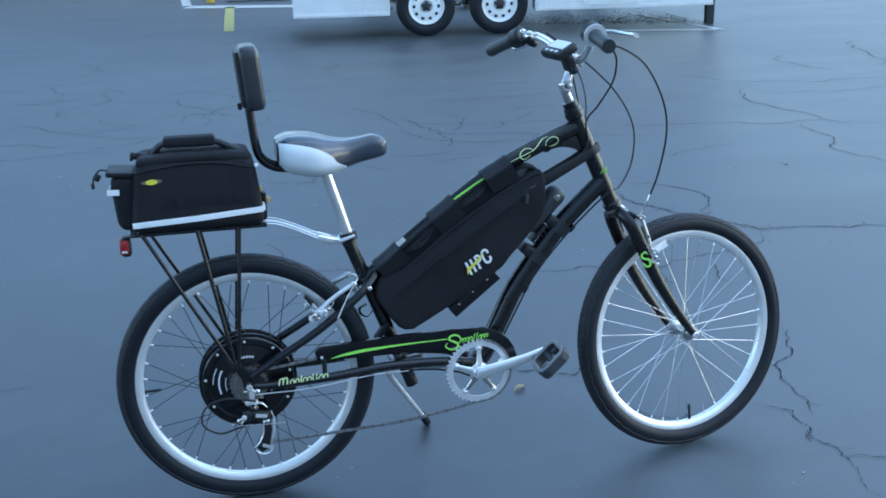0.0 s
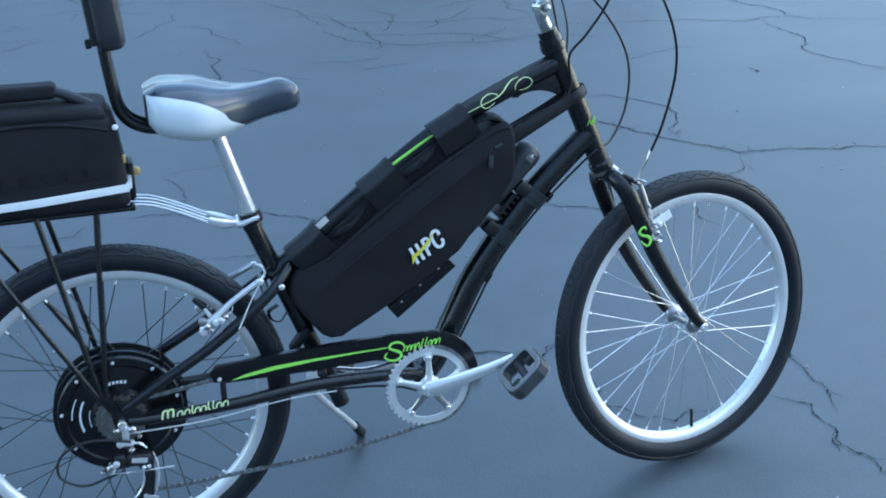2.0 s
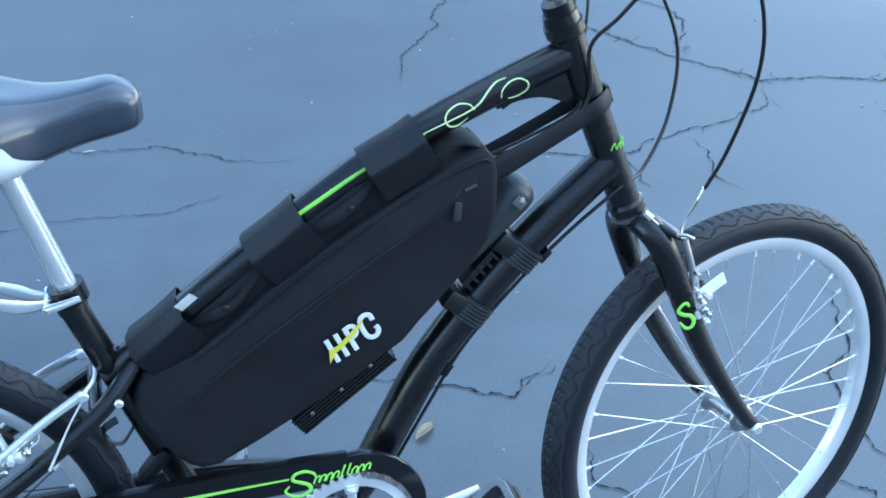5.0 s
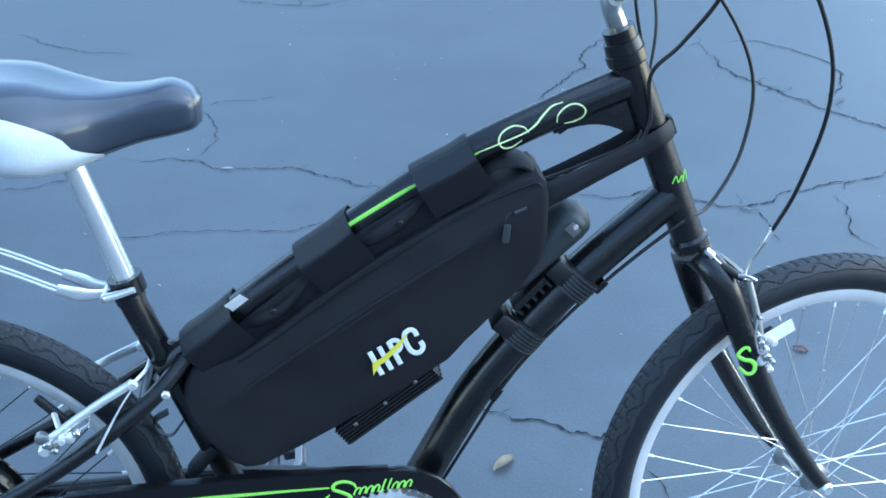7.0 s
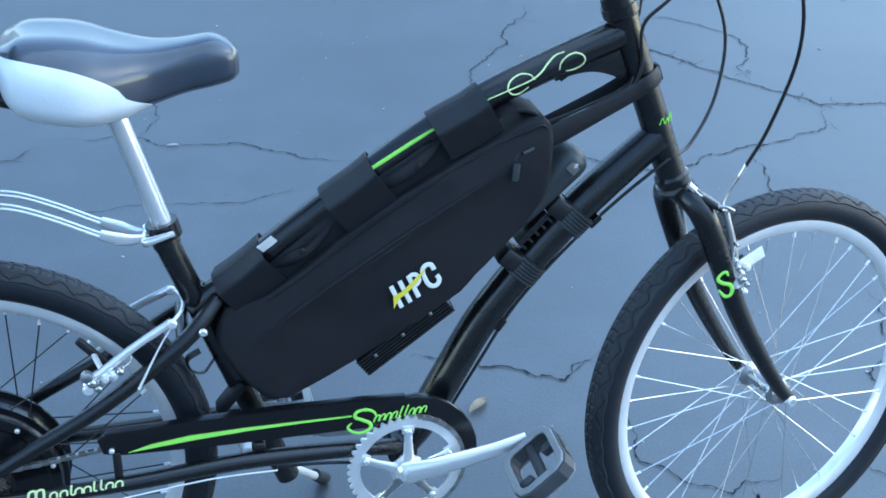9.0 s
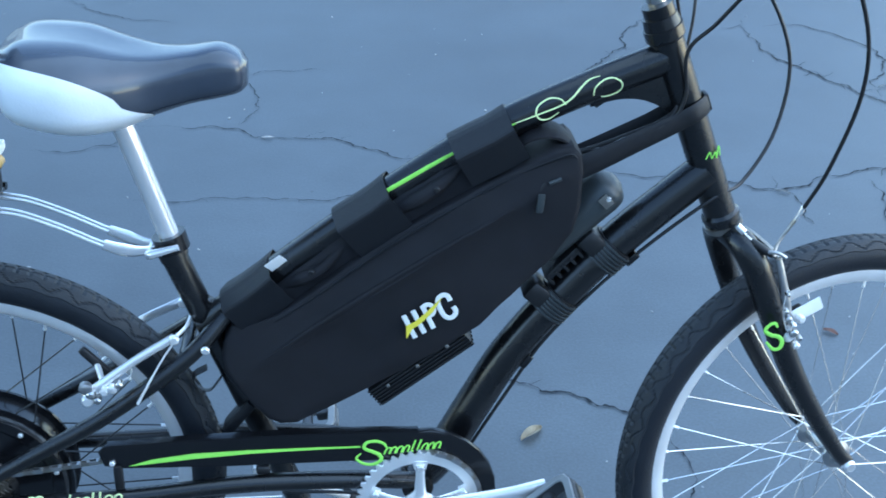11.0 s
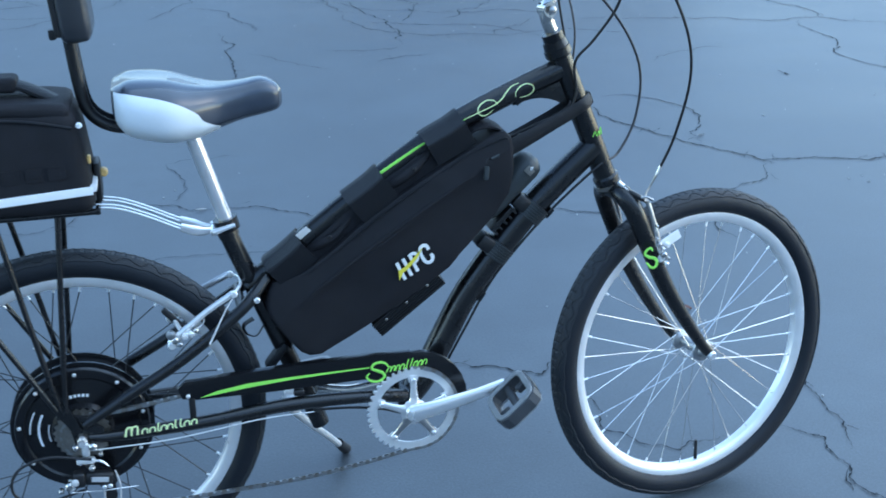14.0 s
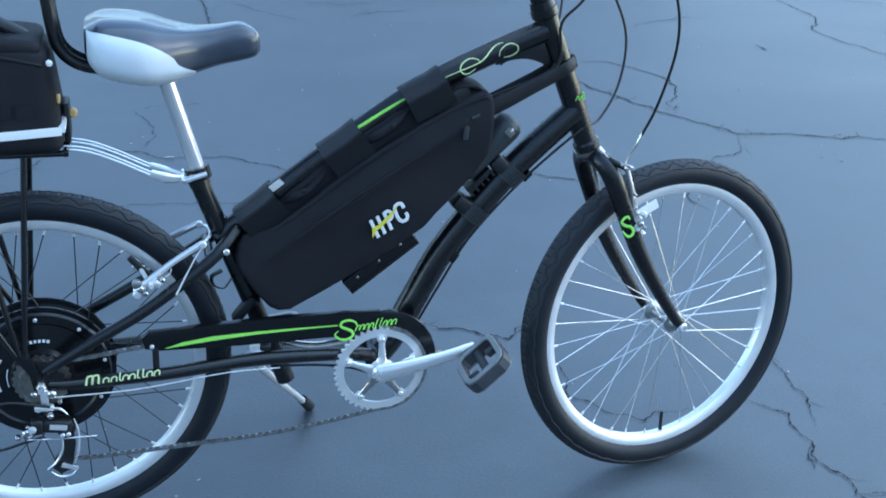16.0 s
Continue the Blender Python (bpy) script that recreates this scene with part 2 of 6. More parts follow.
def rbox(bm, size, radius, m=None, cuts=3):
    """A box with rounded edges, at the pose m."""
    if cuts not in UNIT:
        tmp = bmesh.new()
        bmesh.ops.create_cube(tmp, size=2)
        bmesh.ops.subdivide_edges(tmp, edges=tmp.edges[:], cuts=cuts, use_grid_fill=True)
        tmp.verts.index_update()
        UNIT[cuts] = ([v.co.copy() for v in tmp.verts], [[v.index for v in f.verts] for f in tmp.faces])
        tmp.free()
    vs = [bm.verts.new(c) for c in UNIT[cuts][0]]
    for f in UNIT[cuts][1]:
        bm.faces.new([vs[i] for i in f])
    h = Vector(size) / 2
    rad = min(radius, *h)
    inner = h - Vector((rad, rad, rad))
    for v in vs:
        q = Vector([math.copysign(min(1, abs(c) ** 0.45), c) if abs(c) < 0.999 else c for c in v.co])
        q = Vector([a * b for a, b in zip(q, h)])
        k = Vector([max(-i, min(i, a)) for a, i in zip(q, inner)])
        d = q - k
        v.co = k + (d.normalized() * rad if d.length > 1e-9 else d)
    if m is not None:
        bmesh.ops.transform(bm, matrix=m, verts=vs)
    return vs


def plate(bm, outline, y0, y1, bevel=0.0):
    """A plate from an outline in x and z, between two values of y."""
    a = [bm.verts.new((x, y0, z)) for x, z in outline]
    b = [bm.verts.new((x, y1, z)) for x, z in outline]
    f = [bm.faces.new(a), bm.faces.new(b[::-1])]
    n = len(a)
    f += [bm.faces.new((a[i], b[i], b[(i + 1) % n], a[(i + 1) % n])) for i in range(n)]
    if bevel:
        es = list({e for g in f[:2] for e in g.edges})
        bmesh.ops.bevel(bm, geom=es, offset=bevel, segments=2, affect='EDGES', profile=0.6)
    return bm


def bolt(bm, c, r=0.005, h=0.004, n=6):
    lathe(bm, [(r, 0), (r, -h * 0.7), (r * 0.7, -h)], c, n=n)


def B():
    return bmesh.new()


def T(x, y, z, rx=0, ry=0, rz=0):
    return pose(x, y, z, rx, ry, rz)


# ---- ground ----
bm = B()
steps = [-300, -60, -20, -8, -3, 0, 3, 6, 10, 16, 24, 40, 80, 300]
gv = [[bm.verts.new((x, y, 0)) for y in steps] for x in steps]
for i in range(len(steps) - 1):
    for j in range(len(steps) - 1):
        bm.faces.new((gv[i][j], gv[i + 1][j], gv[i + 1][j + 1], gv[i][j + 1]))
ground = setting("ground", bm, ASPHALT, "dark grey weathered asphalt lot with cracks")

crack_rng = random.Random(4)


def crack_strip(bm, p, width):
    """A ragged ribbon along the points p, tapered at both ends."""
    last = None
    for i, c in enumerate(p):
        d = p[min(i + 1, len(p) - 1)] - p[max(i - 1, 0)]
        s = Vector((-d.y, d.x, 0)).normalized()
        end = min(1, 5 * i / len(p) + 0.12, 5 * (len(p) - 1 - i) / len(p) + 0.12)
        w = 0.42 * width * end * crack_rng.choice((0.3, 0.5, 0.8, 1.0, 1.0, 1.5))
        q = c + s * crack_rng.uniform(-0.3, 0.3) * width
        pair = (bm.verts.new((q.x + s.x * w, q.y + s.y * w, 0.003)), bm.verts.new((q.x - s.x * w, q.y - s.y * w, 0.003)))
        if last:
            bm.faces.new((last[0], last[1], pair[1], pair[0]))
        last = pair


def crack(points, width):
    """A jagged crack through a few points of the plan, with a ragged width and short side spurs."""
    p = [Vector((x, y, 0)) for x, y in points]
    while len(p) < 400 and max((b - a).length for a, b in zip(p, p[1:])) > 0.018:
        q = [p[0]]
        for a, b in zip(p, p[1:]):
            d = b - a
            side = Vector((-d.y, d.x, 0))
            q += [(a + b) / 2 + side * crack_rng.uniform(-0.17, 0.17), b]
        p = q
    bm = B()
    crack_strip(bm, p, width)
    for i in range(6, len(p) - 6):
        if crack_rng.random() < 0.03:
            d = (p[i + 2] - p[i - 2]).normalized()
            a = math.atan2(d.y, d.x) + crack_rng.choice((-1, 1)) * crack_rng.uniform(0.5, 1.2)
            c, spur = p[i].copy(), [p[i].copy()]
            for _ in range(crack_rng.randint(2, 6)):
                a += crack_rng.uniform(-0.7, 0.7)
                c = c + Vector((math.cos(a), math.sin(a), 0)) * crack_rng.uniform(0.008, 0.02)
                spur.append(c)
            crack_strip(bm, spur, width * 0.35)
    ob = setting("crack", bm, CRACK, "thin jagged crack in the asphalt")
    ob.parent = ground
    return ob


for pts, w in (
        # the long branching crack ahead of the front wheel
        ([(2.27, 5.78), (2.26, 5.51), (2.26, 5.35), (2.34, 5.22), (2.43, 5.08), (2.49, 4.95), (2.60, 4.81), (2.65, 4.72), (2.80, 4.71), (2.95, 4.69), (3.12, 4.65), (3.3, 4.58), (4.3, 4.3)], 0.0085),
        ([(2.33, 5.70), (2.48, 5.72), (2.58, 5.62), (2.65, 5.50), (2.67, 5.36), (2.62, 5.24), (2.51, 4.98)], 0.0065),
        ([(2.65, 4.72), (2.58, 4.57), (2.47, 4.50), (2.30, 4.43), (2.17, 4.40), (2.03, 4.34), (1.93, 4.30), (1.85, 4.30), (1.78, 4.35), (1.66, 4.42), (1.54, 4.38), (1.40, 4.43)], 0.0062),
        ([(1.93, 4.29), (1.95, 4.20), (1.94, 4.09)], 0.0038),
        ([(2.20, 4.36), (2.21, 4.26), (2.16, 4.14), (2.19, 4.02)], 0.0045),
        # beside and under the front wheel
        ([(2.13, 3.56), (2.10, 3.42), (1.96, 3.24), (1.92, 3.14), (1.89, 2.98), (1.90, 2.92), (1.85, 2.81)], 0.0048),
        ([(1.73, 2.95), (1.79, 2.89), (1.82, 2.87), (1.81, 2.76), (1.79, 2.67), (1.82, 2.61), (1.81, 2.52), (1.77, 2.3)], 0.0048),
        ([(1.80, 2.74), (1.77, 2.70), (1.76, 2.66)], 0.0030),
        ([(1.82, 2.56), (1.92, 2.53), (2.1, 2.50)], 0.0035),
        ([(1.32, 3.22), (1.34, 3.17), (1.33, 3.08), (1.32, 3.02), (1.39, 2.94), (1.46, 2.90), (1.50, 2.93), (1.59, 2.93)], 0.0040),
        ([(0.95, 3.45), (1.02, 3.42), (1.08, 3.40), (1.15, 3.375), (1.20, 3.33), (1.26, 3.305), (1.30, 3.36), (1.37, 3.40)], 0.0055),
        # behind the saddle and the frame
        ([(-0.21, 4.58), (-0.10, 4.56), (0.01, 4.61), (0.08, 4.70)], 0.0035),
        ([(0.07, 4.75), (0.30, 4.75), (0.42, 4.67), (0.55, 4.66), (0.65, 4.66), (0.72, 4.60), (0.84, 4.52), (1.05, 4.50)], 0.0050),
        ([(0.12, 4.27), (0.26, 4.25), (0.47, 4.27), (0.67, 4.26), (0.80, 4.31)], 0.0032),
        ([(0.36, 5.17), (0.39, 5.08), (0.42, 4.94), (0.40, 4.83), (0.37, 4.76)], 0.0034),
        ([(0.36, 5.17), (0.49, 5.21), (0.64, 5.21)], 0.0030),
        ([(-0.39, 5.97), (-0.30, 5.91), (-0.17, 5.79), (-0.08, 5.73), (0.06, 5.70)], 0.0045),
        ([(1.46, 4.97), (1.51, 5.18), (1.58, 5.27), (1.66, 5.39), (1.74, 5.49), (1.81, 5.69), (1.93, 5.94)], 0.0055),
        # farther off
        ([(2.71, 7.27), (3.11, 7.26), (3.35, 7.23), (3.66, 7.18), (3.82, 7.09), (4.05, 7.03), (4.29, 7.06), (4.41, 6.93), (4.9, 6.7)], 0.0075),
        ([(4.40, 8.45), (4.27, 8.18), (4.16, 7.88), (4.22, 7.62), (4.32, 7.39), (4.33, 7.20), (4.28, 7.06)], 0.0090),
        ([(4.12, 7.03), (4.05, 6.74), (4.01, 6.42), (3.92, 6.30), (3.92, 6.03), (4.02, 5.80), (4.2, 5.4)], 0.0075),
        ([(4.03, 9.35), (4.35, 9.06), (4.47, 8.79), (4.76, 8.75), (5.12, 8.55), (5.40, 8.61), (6.4, 8.6)], 0.0095),
        ([(4.37, 8.28), (4.65, 8.15), (4.94, 8.08), (5.26, 8.11), (6.2, 8.1)], 0.0070),
        ([(3.40, 5.97), (3.41, 5.88)], 0.0150),
        ([(5.54, 10.26), (5.40, 9.88), (5.42, 9.60), (5.48, 9.20), (5.60, 8.94)], 0.0100),
        ([(6.95, 10.88), (6.39, 9.92), (6.05, 9.24)], 0.0110),
        ([(1.75, 8.84), (1.96, 8.72), (2.17, 8.64), (2.50, 8.69), (2.74, 8.72), (2.96, 8.67)], 0.0075),
        ([(1.50, 8.19), (1.59, 7.77), (1.67, 7.37), (1.70, 7.17), (1.66, 6.91)], 0.0060),
        ([(1.23, 6.84), (1.47, 6.79), (1.63, 6.86)], 0.0060),
        ([(1.45, 6.55), (1.76, 6.65)], 0.0060),
        ([(1.89, 7.83), (1.86, 7.62), (1.78, 7.44)], 0.0060),
        ([(2.44, 9.37), (2.68, 9.35), (2.90, 9.27)], 0.0080),
        ([(-1.3, 8.7), (-1.08, 8.60), (-0.90, 8.32), (-0.73, 8.16), (-0.51, 8.26), (-0.28, 8.33)], 0.0065),
        ([(-0.09, 9.52), (0.04, 9.06), (0.21, 8.75)], 0.0065),
        ([(-1.5, 7.95), (-1.22, 7.93), (-1.00, 7.90), (-0.73, 7.74)], 0.0060),
        ([(-0.9, 3.66), (-0.62, 3.67), (-0.51, 3.68)], 0.0030)):
    crack(pts, w)
# a web of hairline cracks in the older paving
for _ in range(52):
    x, y = crack_rng.uniform(-2.2, 3.0), crack_rng.uniform(6.2, 11.0)
    a = crack_rng.choice((0.0, 0.3, 1.2, 2.0)) + crack_rng.uniform(-0.3, 0.3)
    pts = [(x, y)]
    for k in range(crack_rng.randint(2, 4)):
        a += crack_rng.uniform(-0.8, 0.8)
        x, y = x + 0.28 * math.cos(a), y + 0.28 * math.sin(a)
        pts.append((x, y))
    crack(pts, crack_rng.uniform(0.004, 0.0065))

# ---- unseen walls added beyond the trailer and behind the viewer, to block low sky ----
bm = B()
rbox(bm, (47.0, 0.3, 3.2), 0.02, T(-16.5, 24.15, 1.6), cuts=1)
setting("sky_blocker_north", bm, BLOCKER, "unseen grey wall added to block low sky light")
bm = B()
rbox(bm, (30.0, 0.3, 4.5), 0.02, T(1.0, -8.15, 2.25), cuts=1)
setting("sky_blocker_south", bm, BLOCKER, "unseen grey wall added to block low sky light")

# ---- the bicycle's frame of reference: x forward, y to its left, z up, foot under the rear axle ----
BIKE = pose(0.175, 2.77, 0.0, -2.5, 0, 0)
bike = thing("bicycle", BIKE, "matte black electric cruiser bicycle leaning on its kickstand", "bicycle")

# steering: the front end turns about the head tube
HEAD_LO, HEAD_HI = Vector((1.016, 0, 0.724)), Vector((0.905, 0, 0.985))
STEER = Matrix.Translation(HEAD_LO) @ Matrix.Rotation(radians(12), 4, (HEAD_HI - HEAD_LO).normalized()) @ Matrix.Translation(-HEAD_LO)


def steered(bm):
    bmesh.ops.transform(bm, matrix=STEER, verts=bm.verts)
    return bm


# frame
bm = B()
tube(bm, [HEAD_HI, HEAD_LO], 0.0215, n=24, sub=1)
d = (HEAD_LO - HEAD_HI).normalized()
for c, s in ((HEAD_HI, 1), (HEAD_LO, -1)):
    tube(bm, [c - d * 0.004, c + d * 0.010 * s, c + d * 0.014 * s], [0.0255, 0.0255, 0.022], n=24, sub=1)
frame_part = part("frame", bm, PAINT, bike)
bm = tube(B(), [(0.318, 0, 0.572), (0.458, 0, 0.683), (0.619, 0, 0.801), (0.718, 0, 0.862), (0.816, 0, 0.908), (0.912, 0, 0.948)],
          [0.019, 0.0202, 0.0205, 0.0207, 0.0207, 0.0215], n=24)
part("top_tube", bm, PAINT, frame_part)
bm = tube(B(), [(0.985, 0, 0.797), (0.881, 0, 0.699), (0.81, 0, 0.618), (0.738, 0, 0.520), (0.694, 0, 0.437), (0.650, 0, 0.350), (0.625, 0, 0.315)],
          [0.0245, 0.026, 0.026, 0.026, 0.026, 0.026, 0.026], n=20)
part("down_tube", bm, PAINT, frame_part)
bm = tube(B(), [(0.281, 0, 0.698), (0.340, 0, 0.540), (0.441, 0, 0.268)], 0.0175, n=18, sub=1)
tube(bm, [(0.281, 0, 0.70), (0.290, 0, 0.676)], 0.0195, n=18, sub=1)
part("seat_tube", bm, PAINT, frame_part)
bm = B()
plate(bm, [(0.318, 0.625), (0.345, 0.603), (0.372, 0.585), (0.352, 0.572), (0.33, 0.575)], -0.007, 0.007, 0.003)
part("gusset", bm, PAINT, frame_part)
bm = B()
arc = [(0.826 + 0.115 * t, 0.888 + 0.016 * math.sin(math.pi * t * 0.8) - 0.034 * t ** 2.2) for t in [i / 9 for i in range(10)]]
plate(bm, [(0.812, 0.905), (0.822, 0.884), *arc, (0.95, 0.915), (0.90, 0.94)], -0.009, 0.009, 0.004)
part("gusset", bm, PAINT, frame_part)
bm = lathe(B(), [(0.021, -0.036), (0.023, -0.034), (0.023, 0.034), (0.021, 0.036)], (0.613, 0, 0.3105), n=24)
part("bottom_bracket", bm, PAINT, frame_part)
for s in (-1, 1):
    bm = tube(B(), [(0.352, 0.018 * s, 0.596), (0.300, 0.050 * s, 0.549), (0.19, 0.066 * s, 0.471), (0.09, 0.070 * s, 0.412), (0.006, 0.072 * s, 0.362)],
              [0.012, 0.0115, 0.011, 0.0105, 0.009], n=14)
    part("seat_stay", bm, PAINT, frame_part)
    bm = tube(B(), [(0.605, 0.030 * s, 0.322), (0.53, 0.050 * s, 0.342), (0.373, 0.062 * s, 0.350), (0.211, 0.068 * s, 0.338), (0.06, 0.070 * s, 0.333), (0.012, 0.072 * s, 0.336)],
              [0.013, 0.013, 0.013, 0.012, 0.011, 0.009], n=14)
    part("chain_stay", bm, PAINT, frame_part)
    bm = plate(B(), [(-0.018, 0.352), (-0.012, 0.385), (0.012, 0.380), (0.04, 0.352), (0.035, 0.330), (0.0, 0.318), (-0.012, 0.322)], 0.069 * s, 0.075 * s, 0.0015)
    part("dropout", bm, PAINT, frame_part)
bm = tube(B(), [(0.30, -0.05, 0.553), (0.30, 0.05, 0.553)], 0.009, n=12, sub=1)
part("stay_bridge", bm, PAINT, frame_part)

# decals on the frame
bm = tube(B(), [(0.566, -0.0199, 0.778), (0.598, -0.0199, 0.798), (0.627, -0.0200, 0.816), (0.655, -0.0200, 0.832), (0.725, -0.0215, 0.869)], [0.0030, 0.0030, 0.0028, 0.0022, 0.0013], n=8, flat=(0.35, 1))
part("decal", bm, GREEN, frame_part, "lime green pinstripe on the top tube")
TUBE_AXIS = [Vector((0.619, 0, 0.801)), Vector((0.718, 0, 0.862)), Vector((0.816, 0, 0.908)), Vector((0.912, 0, 0.948))]


def on_top_tube(x, z):
    """A place on the right side of the top tube, from its place in the side view."""
    a, b = [(p, q) for p, q in zip(TUBE_AXIS, TUBE_AXIS[1:]) if p.x <= x][-1]
    d = (b - a).normalized()
    n = d.x * (z - a.z) - d.z * (x - a.x)
    n = max(-0.0195, min(0.0195, n))
    c = a + d * ((x - a.x) * d.x + (z - a.z) * d.z)
    return c + Vector((-d.z, 0, d.x)) * n + Vector((0, -math.sqrt(0.0211 ** 2 - n * n), 0))


bm = tube(B(), [on_top_tube(*p) for p in ((0.720, 0.867), (0.752, 0.880), (0.780, 0.892), (0.794, 0.902), (0.804, 0.914), (0.815, 0.924), (0.828, 0.929))], [0.0007, 0.0010, 0.0011, 0.0014, 0.0015, 0.0012, 0.0006], n=6, sub=6)
tube(bm, [on_top_tube(*p) for p in ((0.787, 0.893), (0.780, 0.900), (0.767, 0.900), (0.754, 0.892), (0.750, 0.882), (0.756, 0.874), (0.767, 0.874), (0.779, 0.883))], [0.0006, 0.0010, 0.0012, 0.0012, 0.0011, 0.0011, 0.0009, 0.0005], n=6, sub=6)
tube(bm, [on_top_tube(*p) for p in ((0.821, 0.905), (0.822, 0.915), (0.831, 0.924), (0.842, 0.928), (0.852, 0.925), (0.856, 0.918), (0.853, 0.910), (0.842, 0.904), (0.831, 0.903))], [0.0006, 0.0010, 0.0012, 0.0012, 0.0011, 0.0011, 0.0010, 0.0008, 0.0005], n=6, sub=6)
part("decal", bm, PALE_GREEN, frame_part, "pale green swirl on the top tube")
def stroke(bm, pts, r, o, scale, y, lean=0.0, slope=0.0):
    """A flat printed stroke; pts in small units from the origin o, leaning and climbing as given."""
    tube(bm, [(o[0] + scale * (u + lean * v), y, o[1] + scale * (v + slope * u)) for u, v in pts], r, n=6, sub=4, flat=(0.3, 1))


HUMP = [(0, 0), (0.05, 0.7), (0.35, 1.0), (0.6, 0.75), (0.62, 0)]
BAR = [(0.2, 1.7), (0.16, 0.8), (0.2, 0.1), (0.45, 0.0)]
bm = B()
stroke(bm, [(-0.1, 0), (0.0, 1.2), (0.35, 1.5), (0.75, 1.35), (0.8, 0), (0.85, 1.2), (1.2, 1.5), (1.65, 1.35), (1.7, 0)], 0.0019, (0.0765, 0.3335), 0.0118, -0.0815, 0.1, 0.08)
for x, kind in ((1.95, HUMP), (2.9, HUMP), (3.75, BAR), (4.3, HUMP), (5.1, HUMP), (5.9, BAR), (6.55, BAR), (7.2, HUMP), (8.1, HUMP)):
    stroke(bm, [(x * 1.22 + u * 1.3, v * 0.85) for u, v in kind], 0.0014, (0.0765, 0.3335), 0.0118, -0.0815, 0.1, 0.08)
part("decal", bm, PALE_GREEN, frame_part, "row of pale green strokes on the chain stay")
bm = B()
rbox(bm, (0.026, 0.001, 0.022), 0.0004, T(0.4225, -0.0205, 0.6745, 28, -38, 0), cuts=1)
part("decal", bm, WHITE, frame_part, "small white sticker")
bm = B()
tube(bm, [(0.975, -0.0215, 0.819), (0.979, -0.0215, 0.829), (0.983, -0.0205, 0.820), (0.987, -0.0195, 0.829), (0.990, -0.017, 0.819), (0.991, -0.016, 0.836), (0.996, -0.012, 0.821)], 0.0009, n=6, sub=4)
part("decal", bm, GREEN, frame_part, "small lime green badge on the head tube")
bm = tube(B(), [(0.404, -0.0175, 0.388), (0.410, -0.018, 0.398), (0.414, -0.0178, 0.386), (0.408, -0.0175, 0.378), (0.416, -0.0175, 0.372)], 0.002, n=6, sub=4)
part("decal", bm, GREEN, frame_part, "small lime green badge on the seat tube")

# wheels
def tyre_mesh(rad):
    bm = B()
    prof = []
    for i in range(20):
        a = 2 * math.pi * i / 20
        prof.append((rad - 0.0255 + 0.0255 * math.cos(a) * (0.95 if math.cos(a) < 0 else 1), 0.0250 * math.copysign(abs(math.sin(a)) ** 0.85, math.sin(a))))
    lathe(bm, prof, n=96, closed=True)
    return bm


def tread_mesh(rad):
    """The tread cap, proud of the carcass, with a zigzag edge and cut grooves on both shoulders."""
    bm = B()
    around, cols, rows = 480, 40, []
    for i in range(around):
        a = 2 * math.pi * i / around
        zig = 0.5 + 0.5 * math.cos(2 * math.pi * i / 10) * (1 if i % 20 < 10 else 0.6)
        row = []
        for j in range(cols + 1):
            f = -1 + 2 * j / cols
            phi = f * (1.02 + 0.10 * zig)
            lift = 0.0016
            if j in (0, cols):
                lift = -0.0010
            elif abs(abs(phi) - (0.42 + 0.50 * zig)) < 0.042:
                lift = 0.0002
            elif abs(phi) < 0.05 or (abs(phi) < 0.30 and i % 4 == 0):
                lift = -0.0004
            c = math.cos(phi)
            rr = rad - 0.0255 + (0.0255 + lift) * c
            y = (0.0250 + lift) * math.copysign(abs(math.sin(phi)) ** 0.85, phi)
            row.append(bm.verts.new((rr * math.cos(a), y, rr * math.sin(a))))
        rows.append(row)
    for i in range(around):
        p, q = rows[i], rows[(i + 1) % around]
        for j in range(cols):
            bm.faces.new((p[j], p[j + 1], q[j + 1], q[j]))
    return bm


def rim_mesh(ro):
    prof = [(ro, -0.0135), (ro - 0.006, -0.0145), (ro - 0.018, -0.0130), (ro - 0.0235, -0.0085), (ro - 0.025, 0), (ro - 0.0235, 0.0085),
            (ro - 0.018, 0.0130), (ro - 0.006, 0.0145), (ro, 0.0135)]
    return lathe(B(), prof, n=120, closed=True)


def spokes(wheel, m, count, hub_r, hub_y, rim_r, cross, mat, rad, nipple):
    """Spokes from alternate flanges to the rim, each an object on shared mesh data."""
    off = Matrix.Translation(-BASE[wheel.name])
    kinds = []
    for s, c in ((-1, 1), (-1, -1), (1, 1), (1, -1)):
        b = tube(B(), [(0, 0, 0), (0, 0, 1)], 1, n=6, sub=1)
        me = bpy.data.meshes.new("spoke")
        b.to_mesh(me)
        b.free()
        me.materials.append(mat)
        kinds.append(me)
    nm = bpy.data.meshes.new("nipple")
    b = tube(B(), [(0, 0, 0), (0, 0, 1)], 1, n=6, sub=1)
    b.to_mesh(nm)
    b.free()
    nm.materials.append(nipple)
    for i in range(count):
        k = i % 4
        s = -1 if k % 2 == 0 else 1
        c = 1 if k < 2 else -1
        a = 2 * math.pi * (i + 0.5) / count
        ah = a + c * cross
        p = Vector((hub_r * math.cos(ah), s * hub_y, hub_r * math.sin(ah)))
        q = Vector((rim_r * math.cos(a), s * 0.003, rim_r * math.sin(a)))
        d = q - p
        rot = d.to_track_quat('Z', 'Y').to_matrix().to_4x4()
        ob = new("spoke", kinds[k])
        ob.parent = wheel
        ob.matrix_basis = off @ m @ Matrix.Translation(p) @ rot @ Matrix.Diagonal((rad, rad, d.length, 1))
        e = new("nipple", nm)
        e.parent = wheel
        e.matrix_basis = off @ m @ Matrix.Translation(q - d.normalized() * 0.011) @ rot @ Matrix.Diagonal((0.0022, 0.0022, 0.014, 1))


